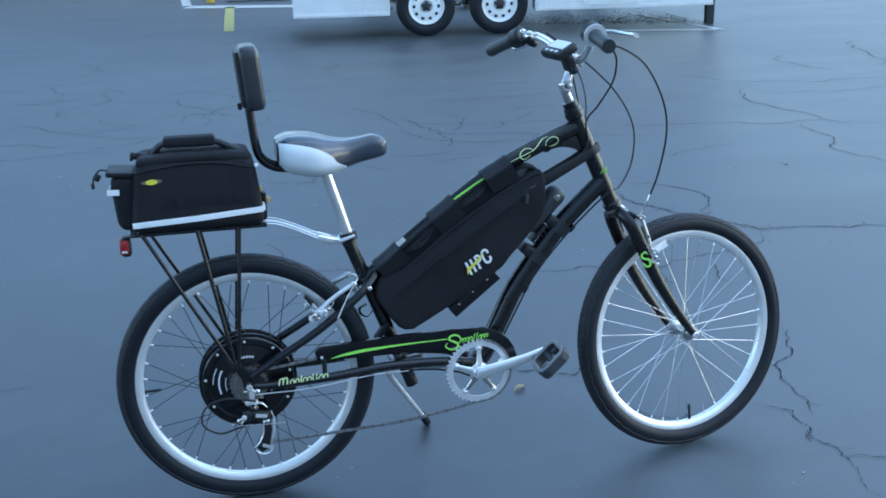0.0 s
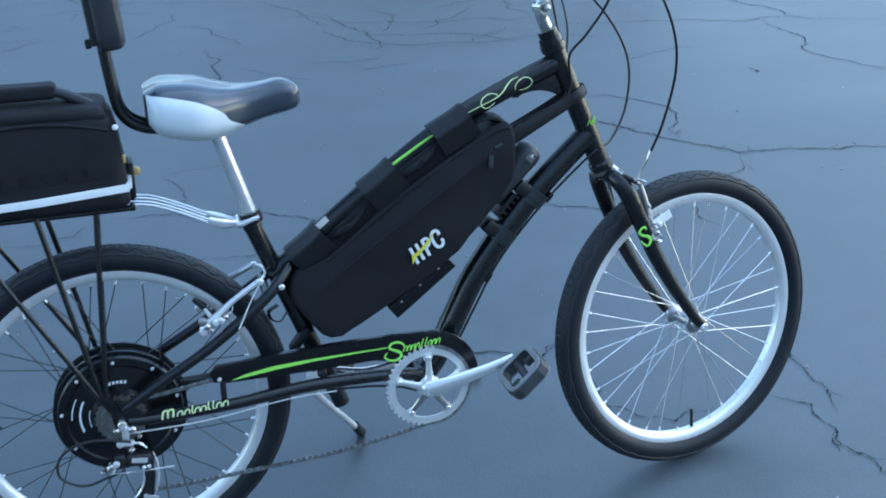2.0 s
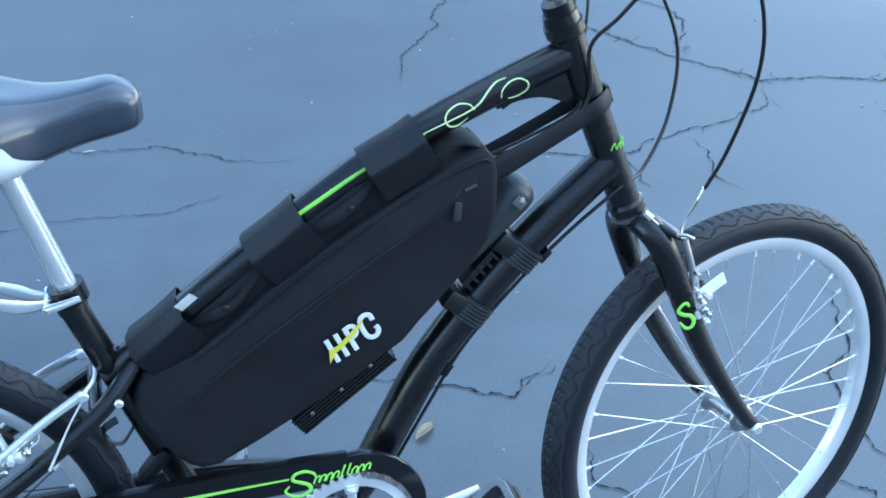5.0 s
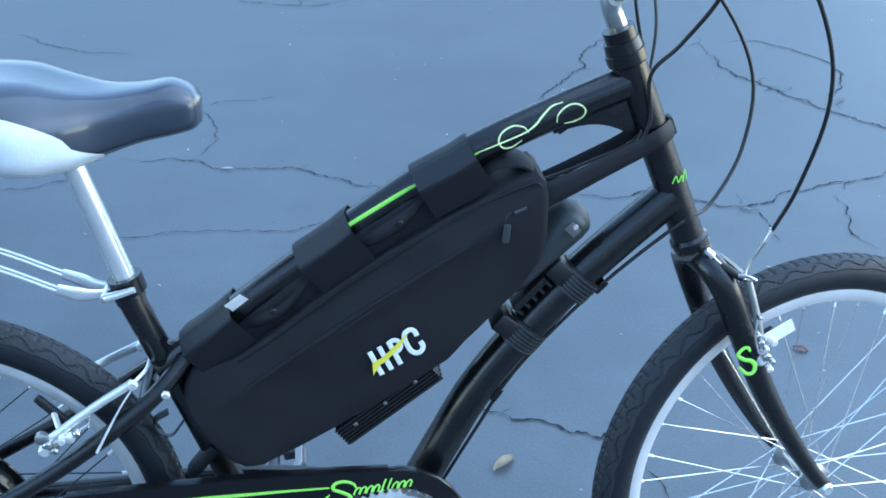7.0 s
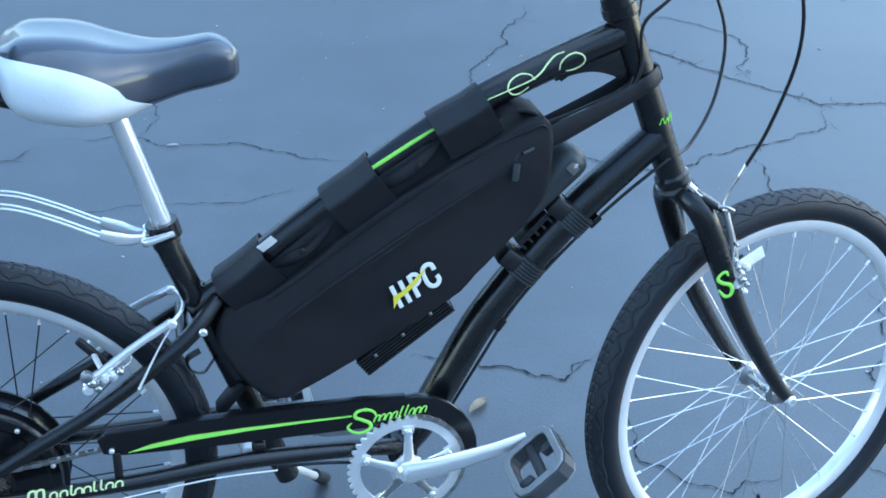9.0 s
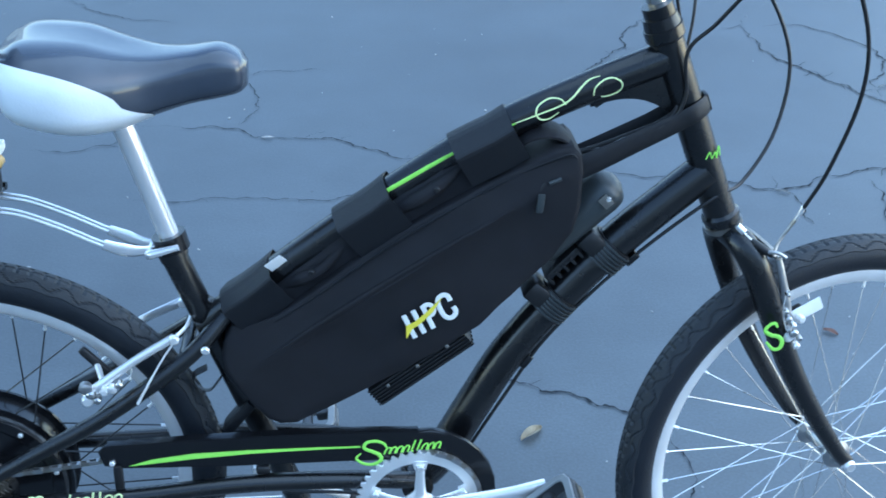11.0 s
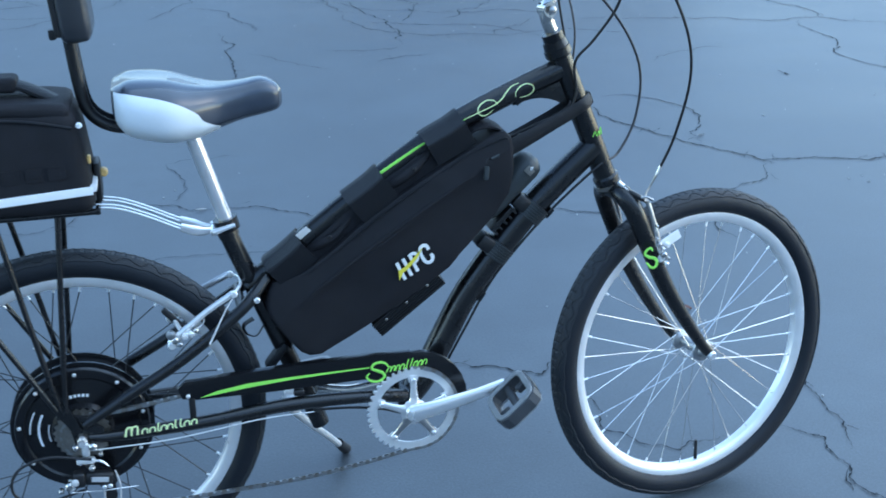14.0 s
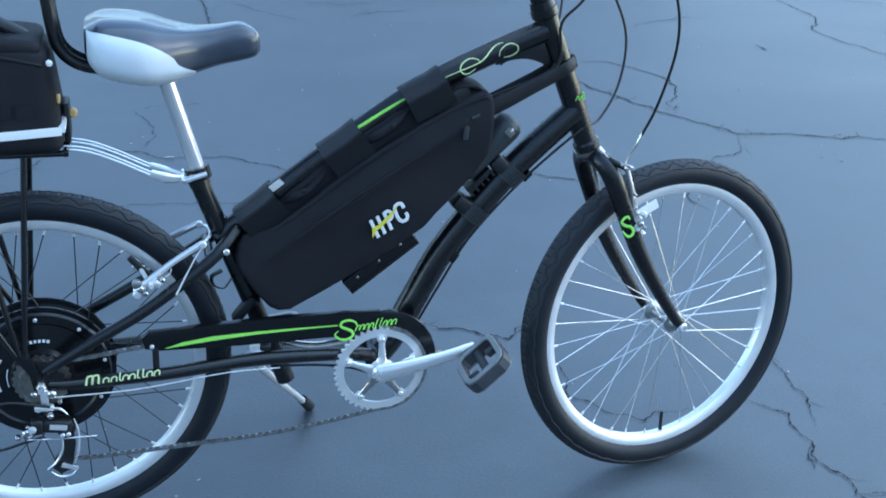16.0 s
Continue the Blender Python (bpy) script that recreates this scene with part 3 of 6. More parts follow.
def place(bm, m):
    bmesh.ops.transform(bm, matrix=m, verts=bm.verts)
    return bm


RADIUS = 0.336
REAR = Matrix.Translation((0, 0, RADIUS))
FRONT = STEER @ Matrix.Translation((1.233, 0, RADIUS + 0.004))

# rear wheel with its hub motor
prof = [(0.012, -0.052), (0.050, -0.050), (0.056, -0.040), (0.100, -0.034), (0.104, -0.037), (0.118, -0.036), (0.121, -0.030), (0.121, -0.022), (0.128, -0.022), (0.128, -0.018),
        (0.119, -0.016), (0.119, 0.016), (0.128, 0.018), (0.128, 0.022), (0.121, 0.022), (0.118, 0.036), (0.050, 0.046), (0.012, 0.050)]
rear = part("rear_wheel", place(lathe(B(), prof, n=72), REAR), BLACK_GLOSS, bike, "black hub motor disc laced into a silver rim")
part("tyre", place(tyre_mesh(RADIUS), REAR), RUBBER, rear)
part("tread", place(tread_mesh(RADIUS), REAR), TREAD_R, rear, smooth=False)
part("rim", place(rim_mesh(0.2935), REAR), RIM_M, rear, "silver alloy rim")
spokes(rear, REAR, 36, 0.124, 0.020, 0.270, 0.30, SPOKE_B, 0.0011, ALLOY)
for i in range(9):
    a = 2 * math.pi * (i + 0.3) / 9
    bm = B()
    bolt(bm, (0.111 * math.cos(a), -0.0365, RADIUS + 0.111 * math.sin(a)), 0.0036, 0.003, 8)
    part("motor_bolt", bm, ALLOY, rear)
bm = B()
for k in range(7):
    a = math.radians(196 - 7 * k)
    rbox(bm, (0.004, 0.0008, 0.010), 0.0003, T(0.077 * math.cos(a), -0.0378, RADIUS + 0.077 * math.sin(a), 0, 90 - math.degrees(a) + 90, 0), cuts=1)
part("motor_print", bm, REFLECT, rear, "white bars of print on the motor")
bm = B()
for k in range(6):
    a = math.radians(108 - 6 * k)
    rbox(bm, (0.005, 0.0008, 0.006), 0.0003, T(0.070 * math.cos(a), -0.0384, RADIUS + 0.070 * math.sin(a), 0, 90 - math.degrees(a), 0), cuts=1)
part("motor_print", bm, REFLECT, rear, "white bars of print on the motor")
for a0, a1, rr in ((162, 196, 0.060), (150, 178, 0.092), (-28, -12, 0.064), (96, 128, 0.050)):
    bm = tube(B(), [(rr * math.cos(radians(a)), -0.0400 - 0.006 * (rr < 0.055), RADIUS + rr * math.sin(radians(a))) for a in [a0 + (a1 - a0) * k / 4 for k in range(5)]], 0.0010, n=6, sub=2, flat=(0.6, 1))
    part("motor_print", bm, REFLECT, rear, "white printed arc on the motor")
free = part("freewheel", lathe(B(), [(0.018, -0.050), (0.018, -0.074), (0.012, -0.075)], (0, 0, RADIUS), n=24), STEEL, rear, "stack of steel sprockets")
for i, n_teeth in enumerate((24, 22, 20, 18, 16, 14)):
    ro = n_teeth * 0.00205
    ring = []
    for k in range(n_teeth * 2):
        a = math.pi * k / n_teeth
        q = ro + (0.0022 if k % 2 else -0.0018)
        ring.append((q * math.cos(a), RADIUS + q * math.sin(a)))
    y = -0.0525 - 0.0040 * i
    part("sprocket", plate(B(), ring, y - 0.0018, y), STEEL, rear, smooth=False)
bm = lathe(B(), [(0.006, -0.095), (0.006, 0.095)], (0, 0, RADIUS), n=12)
bolt(bm, (0, -0.076, RADIUS), 0.009, 0.010)
part("axle_nut", bm, CHROME, rear)
bm = tube(B(), [(-0.268, 0, RADIUS - 0.012), (-0.225, 0, RADIUS - 0.010)], [0.0040, 0.0034], n=10, sub=1)
part("valve", bm, PLASTIC, rear)

# front wheel
prof = [(0.005, -0.056), (0.013, -0.052), (0.015, -0.040), (0.022, -0.037), (0.022, -0.033), (0.013, -0.028), (0.012, 0.028), (0.022, 0.033), (0.022, 0.037), (0.015, 0.040),
        (0.013, 0.052), (0.005, 0.056)]
front = part("front_wheel", place(lathe(B(), prof, n=32), FRONT), STEEL_B, bike, "spoked silver front wheel")
part("tyre", place(tyre_mesh(RADIUS), FRONT), RUBBER, front)
part("tread", place(tread_mesh(RADIUS), FRONT), TREAD_R, front, smooth=False)
part("rim", place(rim_mesh(0.2935), FRONT), RIM_M, front, "silver alloy rim")
spokes(front, FRONT, 36, 0.020, 0.035, 0.270, 1.25, SPOKE_S, 0.0009, ALLOY)
bm = lathe(B(), [(0.0045, -0.074), (0.0045, 0.074)], n=10)
bolt(bm, (0, -0.062, 0), 0.010, 0.012, 12)
lathe(bm, [(0.010, 0.062), (0.010, 0.072)], n=12)
part("axle_nut", place(bm, FRONT), CHROME, front)
bm = tube(B(), [(0.020, 0, -0.268), (0.020, 0, -0.225)], [0.0040, 0.0034], n=10, sub=1)
part("valve", place(bm, FRONT), PLASTIC, front)

# fork
bm = tube(B(), [(1.012, 0, 0.735), (1.022, 0, 0.708)], 0.024, n=20, sub=1)
fork = part("fork", steered(bm), PAINT, bike)
for s in (-1, 1):
    bm = tube(B(), [(1.019, 0.004 * s, 0.712), (1.028, 0.036 * s, 0.702), (1.044, 0.052 * s, 0.672), (1.072, 0.057 * s, 0.608), (1.112, 0.060 * s, 0.520), (1.160, 0.061 * s, 0.440),
                    (1.212, 0.061 * s, 0.366), (1.233, 0.061 * s, 0.343)], [0.016, 0.0175, 0.0175, 0.0165, 0.0150, 0.0130, 0.0105, 0.010], n=16, flat=(0.85, 1.1))
    part("fork_leg", steered(bm), PAINT, fork)
bm = tube(B(), [(1.087, -0.078, 0.599), (1.083, -0.078, 0.605), (1.076, -0.078, 0.603), (1.071, -0.078, 0.594), (1.080, -0.078, 0.587), (1.091, -0.078, 0.584), (1.097, -0.078, 0.576), (1.095, -0.078, 0.566), (1.086, -0.078, 0.565), (1.075, -0.078, 0.576)],
          [0.0016, 0.0024, 0.0027, 0.0027, 0.0030, 0.0032, 0.0032, 0.0030, 0.0026, 0.0016], n=6, sub=5, flat=(0.35, 1))
part("decal", bm, GREEN, fork, "lime green curl on the fork leg")
bm = tube(B(), [HEAD_LO + d * 0.004, HEAD_LO + d * 0.012], [0.0265, 0.0255], n=24, sub=1)
part("crown_race", bm, STEEL, fork)

# front brake
for s in (-1, 1):
    bm = tube(B(), [(1.096, 0.062 * s, 0.570), (1.092, 0.065 * s, 0.610), (1.082, 0.064 * s, 0.650), (1.072, 0.060 * s, 0.684)], [0.0075, 0.0060, 0.0045, 0.0045], n=10, flat=(0.7, 1.2))
    arm = part("brake_arm", steered(bm), STEEL_B, bike, "polished alloy front brake arm")
    bm = B()
    rbox(bm, (0.058, 0.010, 0.012), 0.004, T(1.116, 0.026 * s, 0.578, 0, -28, 0))
    part("brake_pad", steered(bm), PLASTIC, arm)
    bm = B()
    bolt(bm, (1.096, 0.068 * s, 0.572), 0.008, 0.008, 10)
    part("pivot_bolt", steered(bm), ALLOY, arm)
    bm = B()
    bolt(bm, (1.112, 0.066 * s, 0.596), 0.006, 0.010, 6)
    tube(bm, [(1.112, 0.070 * s, 0.596), (1.118, 0.028 * s, 0.585)], 0.004, n=8, sub=1)
    part("pad_post", steered(bm), ALLOY, arm)
bm = tube(B(), [(1.070, -0.060, 0.697), (1.060, -0.056, 0.704), (1.050, -0.050, 0.710), (1.044, -0.046, 0.715)], [0.003, 0.0058, 0.0052, 0.003], n=10, sub=3)
part("cable_boot", bm, PLASTIC, bike, "black rubber cable boot")
bm = tube(B(), [(1.044, -0.046, 0.714), (1.030, -0.038, 0.726)], 0.0011, n=6, sub=1)
part("brake_wire", bm, CHROME, bike)
bm = tube(B(), [(1.034, -0.040, 0.723), (1.025, -0.036, 0.731)], [0.0050, 0.0046], n=10, sub=1)
part("cable_clamp", bm, CHROME, bike)
bm = tube(B(), [(1.084, -0.070, 0.700), (1.073, -0.068, 0.706), (1.063, -0.062, 0.704)], [0.0030, 0.0022, 0.0028], n=8, sub=3)
part("noodle_cradle", bm, STEEL_B, bike)
for i, (x, z, r) in enumerate(((1.096, 0.622, 0.0034), (1.101, 0.610, 0.0050), (1.110, 0.600, 0.0036), (1.112, 0.588, 0.0062), (1.121, 0.580, 0.0040), (1.119, 0.568, 0.0048), (1.094, 0.648, 0.0030), (1.104, 0.594, 0.0030))):
    bm = lathe(B(), [(r, 0.004), (r, -0.004), (r * 0.6, -0.006)], (x, -0.074, z), n=10)
    part("brake_nut", bm, (CHROME_D, STEEL_B, CHROME)[i % 3], bike)
bm = tube(B(), [(1.110, -0.076, 0.580), (1.098, -0.078, 0.600), (1.090, -0.078, 0.630), (1.094, -0.076, 0.655)], 0.0011, n=6)
part("return_spring", bm, CHROME, bike)
bm = B()
rbox(bm, (0.046, 0.003, 0.020), 0.004, T(1.126, -0.062, 0.604, 0, -24, 0))
part("tag", steered(bm), WHITE, bike, "white tag at the front brake")
bm = tube(B(), [(1.072, -0.060, 0.684), (1.070, -0.040, 0.690), (1.062, 0.0, 0.700), (1.070, 0.040, 0.690), (1.072, 0.060, 0.684)], [0.004, 0.0048, 0.004, 0.0048, 0.004], n=8)
part("brake_link", steered(bm), STEEL, bike)

# stem, bar, grips, levers, display
bm = tube(B(), [(0.905, 0, 0.985), (0.898, 0, 1.002)], [0.024, 0.022], n=20, sub=1)
tube(bm, [(0.902, 0, 0.995), (0.893, 0, 1.016)], 0.020, n=20, sub=1)
part("headset", bm, BLACK_GLOSS, bike)
bm = tube(B(), [(0.898, 0, 1.008), (0.884, 0, 1.040), (0.884, 0, 1.056)], [0.0125, 0.0125, 0.016], n=16)
tube(bm, [(0.884, -0.014, 1.058), (0.884, 0.014, 1.058)], 0.014, n=18, sub=1)
tube(bm, [(0.884, 0, 1.058), (0.896, 0, 1.090), (0.905, 0, 1.118)], [0.014, 0.0125, 0.015], n=16)
tube(bm, [(0.906, -0.026, 1.122), (0.906, 0.026, 1.122)], 0.019, n=18, sub=1)
stem = part("stem", steered(bm), CHROME_D, bike, "polished adjustable stem")
for c, rad in (((0.884, -0.020, 1.058), 0.007), ((0.918, -0.026, 1.110), 0.004), ((0.918, -0.026, 1.136), 0.004)):
    bm = B()
    bolt(bm, c, rad, 0.005, 10)
    part("bolt", steered(bm), STEEL_B, stem)
half = [(0.906, 0.0, 1.122), (0.912, 0.040, 1.126), (0.910, 0.085, 1.154), (0.886, 0.140, 1.188), (0.862, 0.190, 1.192), (0.842, 0.240, 1.181), (0.826, 0.316, 1.161)]
bm = tube(B(), [(x, -y, z) for x, y, z in half[::-1]] + half[1:], 0.0112, n=14)
bar = part("handlebar", steered(bm), CHROME, bike, "polished swept-back handlebar")
for s in (-1, 1):
    p0, p1 = Vector((0.847, 0.226 * s, 1.184)), Vector((0.824, 0.326 * s, 1.158))
    bm = tube(B(), [p0, p0.lerp(p1, 0.03), p0.lerp(p1, 0.5), p0.lerp(p1, 0.97), p1], [0.0165, 0.0180, 0.0172, 0.0182, 0.015], n=16, sub=3)
    part("grip", steered(bm), POD, bar, "dark grey rubber grip")
    e = (p0 - p1).normalized()
    bm = tube(B(), [p0 + e * 0.003, p0 + e * 0.012, p0 + e * 0.040, p0 + e * 0.046], [0.023, 0.0270, 0.0270, 0.020], n=20, sub=1)
    part("shifter", steered(bm), PLASTIC, bar, "black twist shifter")
    if s < 0:
        bm = tube(B(), [p0 - e * 0.001, p0 + e * 0.004], 0.0285, n=24, sub=1)
        part("shifter_ring", steered(bm), ALLOY, bar)
    q = p0 + e * 0.060 - Vector((0, 0, 0.010 if s > 0 else 0))
    drop = Vector((0, 0, -0.016 if s > 0 else -0.004))
    bm = tube(B(), [q, q + Vector((0.020, 0.0, 0)) + drop, q + Vector((0.036, 0.018 * s, -0.002)) + drop], [0.013, 0.011, 0.008], n=12)
    for k, f in enumerate((0.050, 0.062, 0.074)):
        nut = lathe(B(), [(0.0065, 0.004), (0.0065, -0.004), (0.004, -0.006)], p0 + e * f + Vector((0.012 * (k - 1), -0.016, 0.010 - 0.008 * k)), n=10)
        part("clamp_bolt", steered(nut), CHROME, bar)
    lever = part("brake_lever", steered(bm), PLASTIC, bar, "brake lever with a polished blade")
    bm = tube(B(), [q + Vector((0.034, 0.012 * s, -0.002)) + drop, q + Vector((0.038, 0.060 * s, -0.004)) + drop, q + Vector((0.040, 0.110 * s, -0.010)) + drop, q + Vector((0.040, 0.146 * s, -0.014)) + drop, q + Vector((0.040, 0.156 * s, -0.015)) + drop],
              [0.006, 0.0060, 0.0055, 0.0065, 0.0075], n=10, flat=(1.3, 0.8))
    part("lever_blade", steered(bm), CHROME, lever)
FACE = T(0.864, -0.008, 1.152, 9, -27, 0)
bm = B()
rbox(bm, (0.062, 0.092, 0.024), 0.006, FACE)
display = part("display", steered(bm), PLASTIC, bike, "black handlebar display with a pale screen")
bm = B()
rbox(bm, (0.034, 0.070, 0.003), 0.0012, FACE @ T(0.008, 0, 0.0125), cuts=1)
part("screen", steered(bm), SCREEN, display)
for k in range(3):
    bm = B()
    rbox(bm, (0.008, 0.014, 0.003), 0.001, FACE @ T(-0.021, -0.024 + 0.022 * k, 0.0125), cuts=1)
    part("button", steered(bm), ALLOY, display)
bm = B()
rbox(bm, (0.026, 0.034, 0.050), 0.006, T(0.888, -0.010, 1.122, 0, -20, 0))
part("bracket", steered(bm), PLASTIC, display)
bm = B()
rbox(bm, (0.018, 0.050, 0.020), 0.005, T(0.897, -0.012, 1.098, 0, -20, 0))
part("wire_clamp", steered(bm), PLASTIC, bike)

# cables at the front
for name, pts, r in (
        ("brake_cable", [(0.920, -0.200, 1.176), (0.975, -0.175, 1.165), (1.054, -0.135, 1.115), (1.114, -0.105, 1.02), (1.134, -0.085, 0.93), (1.126, -0.055, 0.82), (1.110, -0.035, 0.752)], 0.0027),
        ("gear_cable", [(0.905, -0.185, 1.178), (0.965, -0.150, 1.150), (0.980, -0.100, 1.080), (0.955, -0.055, 1.01), (0.93, -0.030, 0.965), (0.935, -0.026, 0.90), (0.90, -0.022, 0.845), (0.80, -0.02, 0.83)], 0.0026),
        ("brake_cable", [(0.885, 0.175, 1.185), (0.945, 0.10, 1.13), (1.042, 0.075, 1.035), (1.096, 0.062, 0.934), (1.087, 0.042, 0.838), (1.040, 0.008, 0.776), (0.995, -0.020, 0.765), (0.93, -0.014, 0.706), (0.86, -0.012, 0.636), (0.785, -0.012, 0.545), (0.735, -0.012, 0.455), (0.690, -0.012, 0.37)], 0.0026),
        ("motor_cable", [(0.880, -0.01, 1.135), (0.905, 0.02, 1.10), (0.925, 0.028, 1.02), (0.940, 0.024, 0.95), (0.93, -0.012, 0.885), (0.86, -0.020, 0.850), (0.79, -0.02, 0.825)], 0.0022),
        ("brake_cable", [(0.875, 0.18, 1.182), (0.94, 0.10, 1.10), (0.955, 0.05, 1.02), (0.945, 0.026, 0.94), (0.92, -0.025, 0.875), (0.85, -0.024, 0.842), (0.79, -0.022, 0.815)], 0.0022)):
    part(name, tube(B(), pts, r, n=8), PLASTIC, bike)
bm = tube(B(), [(1.110, -0.035, 0.752), (1.098, -0.032, 0.725), (1.082, -0.040, 0.704), (1.076, -0.052, 0.692)], [0.0032, 0.0023, 0.0021, 0.0021], n=8)
part("brake_noodle", bm, STEEL, bike, "dark bent brake noodle")
bm = tube(B(), [(1.111, -0.035, 0.756), (1.104, -0.0335, 0.738)], [0.0036, 0.0030], n=10, sub=1)
part("ferrule", bm, CHROME, bike, "polished cable ferrule")

# seat post, clamp, saddle, backrest
bm = tube(B(), [(0.233, 0, 0.882), (0.290, 0, 0.690)], 0.0138, n=20, sub=1)
part("seat_post", bm, CHROME, bike, "polished seat post")
bm = tube(B(), [(0.2835, 0, 0.710), (0.289, 0, 0.688)], 0.0225, n=20, sub=1)
clamp = part("seat_clamp", bm, BLACK_GLOSS, bike)
bm = tube(B(), [(0.262, -0.024, 0.692), (0.262, 0.024, 0.692)], 0.005, n=10, sub=1)
tube(bm, [(0.262, -0.024, 0.692), (0.268, -0.030, 0.696), (0.300, -0.032, 0.706)], [0.007, 0.006, 0.004], n=10)
part("quick_release", bm, CHROME, clamp)
bm = B()
rbox(bm, (0.06, 0.036, 0.022), 0.008, T(0.228, 0, 0.884, 0, 10, 0))
for s in (-1, 1):
    tube(bm, [(0.150, 0.028 * s, 0.905), (0.20, 0.024 * s, 0.892), (0.27, 0.022 * s, 0.892), (0.34, 0.012 * s, 0.910)], 0.0035, n=8)
part("seat_rails", bm, ALLOY, bike)
SECT = [(0.112, 0.060, 0.968, 0.915), (0.122, 0.090, 0.972, 0.900), (0.145, 0.108, 0.979, 0.884), (0.20, 0.110, 0.976, 0.872), (0.245, 0.088, 0.964, 0.874),
        (0.285, 0.060, 0.958, 0.882), (0.325, 0.044, 0.960, 0.893), (0.362, 0.038, 0.965, 0.900), (0.386, 0.030, 0.956, 0.906), (0.396, 0.016, 0.944, 0.914)]


def saddle_point(u, a, out=0.0):
    """u from 0 at the rear to 1 at the nose, a the angle round the section."""
    s = u * (len(SECT) - 1)
    i = min(int(s), len(SECT) - 2)
    f = s - i
    p = [SECT[max(0, min(len(SECT) - 1, i + k))] for k in (-1, 0, 1, 2)]
    x, w, zt, zb = [0.5 * (2 * b + (c - a0) * f + (2 * a0 - 5 * b + 4 * c - e) * f * f + (3 * b - a0 - 3 * c + e) * f ** 3) for a0, b, c, e in zip(*p)]
    ca, sa = math.cos(a), math.sin(a)
    y = (w + out) * math.copysign(abs(ca) ** 0.75, ca)
    zc = zb + (zt - zb) * 0.42
    h = (zt - zc if sa > 0 else zc - zb) + out
    z = zc + h * math.copysign(abs(sa) ** (0.62 if sa > 0 else 0.85), sa)
    if sa > 0:
        z -= 0.004 * max(0, 1 - (y / 0.04) ** 2) * (1 - u) ** 0.5 * sa
    return Vector((x, y, z))


bm = B()
rings = [[bm.verts.new(saddle_point(i / 40, 2 * math.pi * j / 40)) for j in range(40)] for i in range(41)]
for a, b in zip(rings, rings[1:]):
    for j in range(40):
        bm.faces.new((a[j], a[(j + 1) % 40], b[(j + 1) % 40], b[j]))
bm.faces.new(rings[0])
bm.faces.new(rings[-1][::-1])
saddle = part("saddle", bm, VINYL, bike, "wide grey vinyl saddle with pale side panels")
for s in (0, 1):
    bm = B()
    grid = []
    for i in range(25):
        u = 0.06 + 0.50 * i / 24
        top = 0.85 - 0.62 * i / 24 - 0.85 * (i / 24) ** 5
        row = []
        for j in range(13):
            a = -1.35 + (top + 1.35) * j / 12
            a = math.pi - a if s == 0 else a
            edge = min(1, 5 * min(i / 24, 1 - i / 24, j / 12, 1 - j / 12))
            row.append(bm.verts.new(saddle_point(u, a, 0.0008 + 0.0030 * edge)))
        grid.append(row)
    for i in range(24):
        for j in range(12):
            bm.faces.new((grid[i][j], grid[i + 1][j], grid[i + 1][j + 1], grid[i][j + 1]))
    part("side_panel", bm, VINYL_L, saddle, "pale grey vinyl side panel")
for s in (-1, 1):
    bm = tube(B(), [(0.24, 0.020 * s, 0.890), (0.15, 0.020 * s, 0.892), (0.105, 0.020 * s, 0.898), (0.074, 0.020 * s, 0.922), (0.062, 0.020 * s, 0.965), (0.050, 0.020 * s, 1.09)], 0.0105, n=14)
    part("backrest_bar", bm, PAINT, bike)
bm = B()
rbox(bm, (0.052, 0.15, 0.160), 0.018, T(0.063, 0, 1.126, 0, -5, 0), cuts=5)
rest = part("backrest_pad", bm, VINYL_B, bike, "padded black backrest")
bm = B()
rbox(bm, (0.014, 0.132, 0.138), 0.006, T(0.036, 0, 1.124, 0, -5, 0), cuts=4)
rbox(bm, (0.012, 0.018, 0.018), 0.003, T(0.030, -0.035, 1.058, 0, -5, 0), cuts=1)
part("back_plate", bm, PLASTIC, rest)

# rear brake
for s in (-1, 1):
    bm = tube(B(), [(0.172, 0.060 * s, 0.500), (0.190, 0.064 * s, 0.520), (0.235, 0.056 * s, 0.552), (0.288, 0.048 * s, 0.582)], [0.0085, 0.0070, 0.0056, 0.0060], n=10, flat=(0.9, 1.1))
    arm = part("brake_arm", bm, CHROME, bike, "polished alloy rear brake arm")
    bm = B()
    rbox(bm, (0.012, 0.010, 0.055), 0.004, T(0.178, 0.026 * s, 0.533, 0, -40, 0))
    part("brake_pad", bm, PLASTIC, arm)
    bm = B()
    bolt(bm, (0.172, 0.060 * s - 0.006, 0.500), 0.008, 0.008, 10)
    part("pivot_bolt", bm, ALLOY, arm)
    bm = B()
    bolt(bm, (0.196, 0.060 * s - 0.006, 0.517), 0.006, 0.012, 6)
    tube(bm, [(0.196, 0.066 * s, 0.514), (0.180, 0.028 * s, 0.530)], 0.004, n=8, sub=1)
    part("pad_post", bm, ALLOY, arm)
    bm = B()
    bolt(bm, (0.288, 0.048 * s - 0.004, 0.582), 0.007, 0.006, 8)
    part("cable_bolt", bm, ALLOY, arm)
for i, (x, z, r) in enumerate(((0.178, 0.512, 0.0065), (0.186, 0.503, 0.0050), (0.206, 0.520, 0.0070), (0.216, 0.527, 0.0048), (0.172, 0.522, 0.0085))):
    bm = lathe(B(), [(r, 0.004), (r, -0.004), (r * 0.6, -0.006)], (x, -0.072, z), n=10)
    part("brake_nut", bm, (CHROME_D, STEEL_B, CHROME)[i % 3], bike)
bm = tube(B(), [(0.214, -0.066, 0.525), (0.228, -0.062, 0.532), (0.232, -0.060, 0.542)], 0.0013, n=6)
part("return_spring", bm, CHROME, bike)
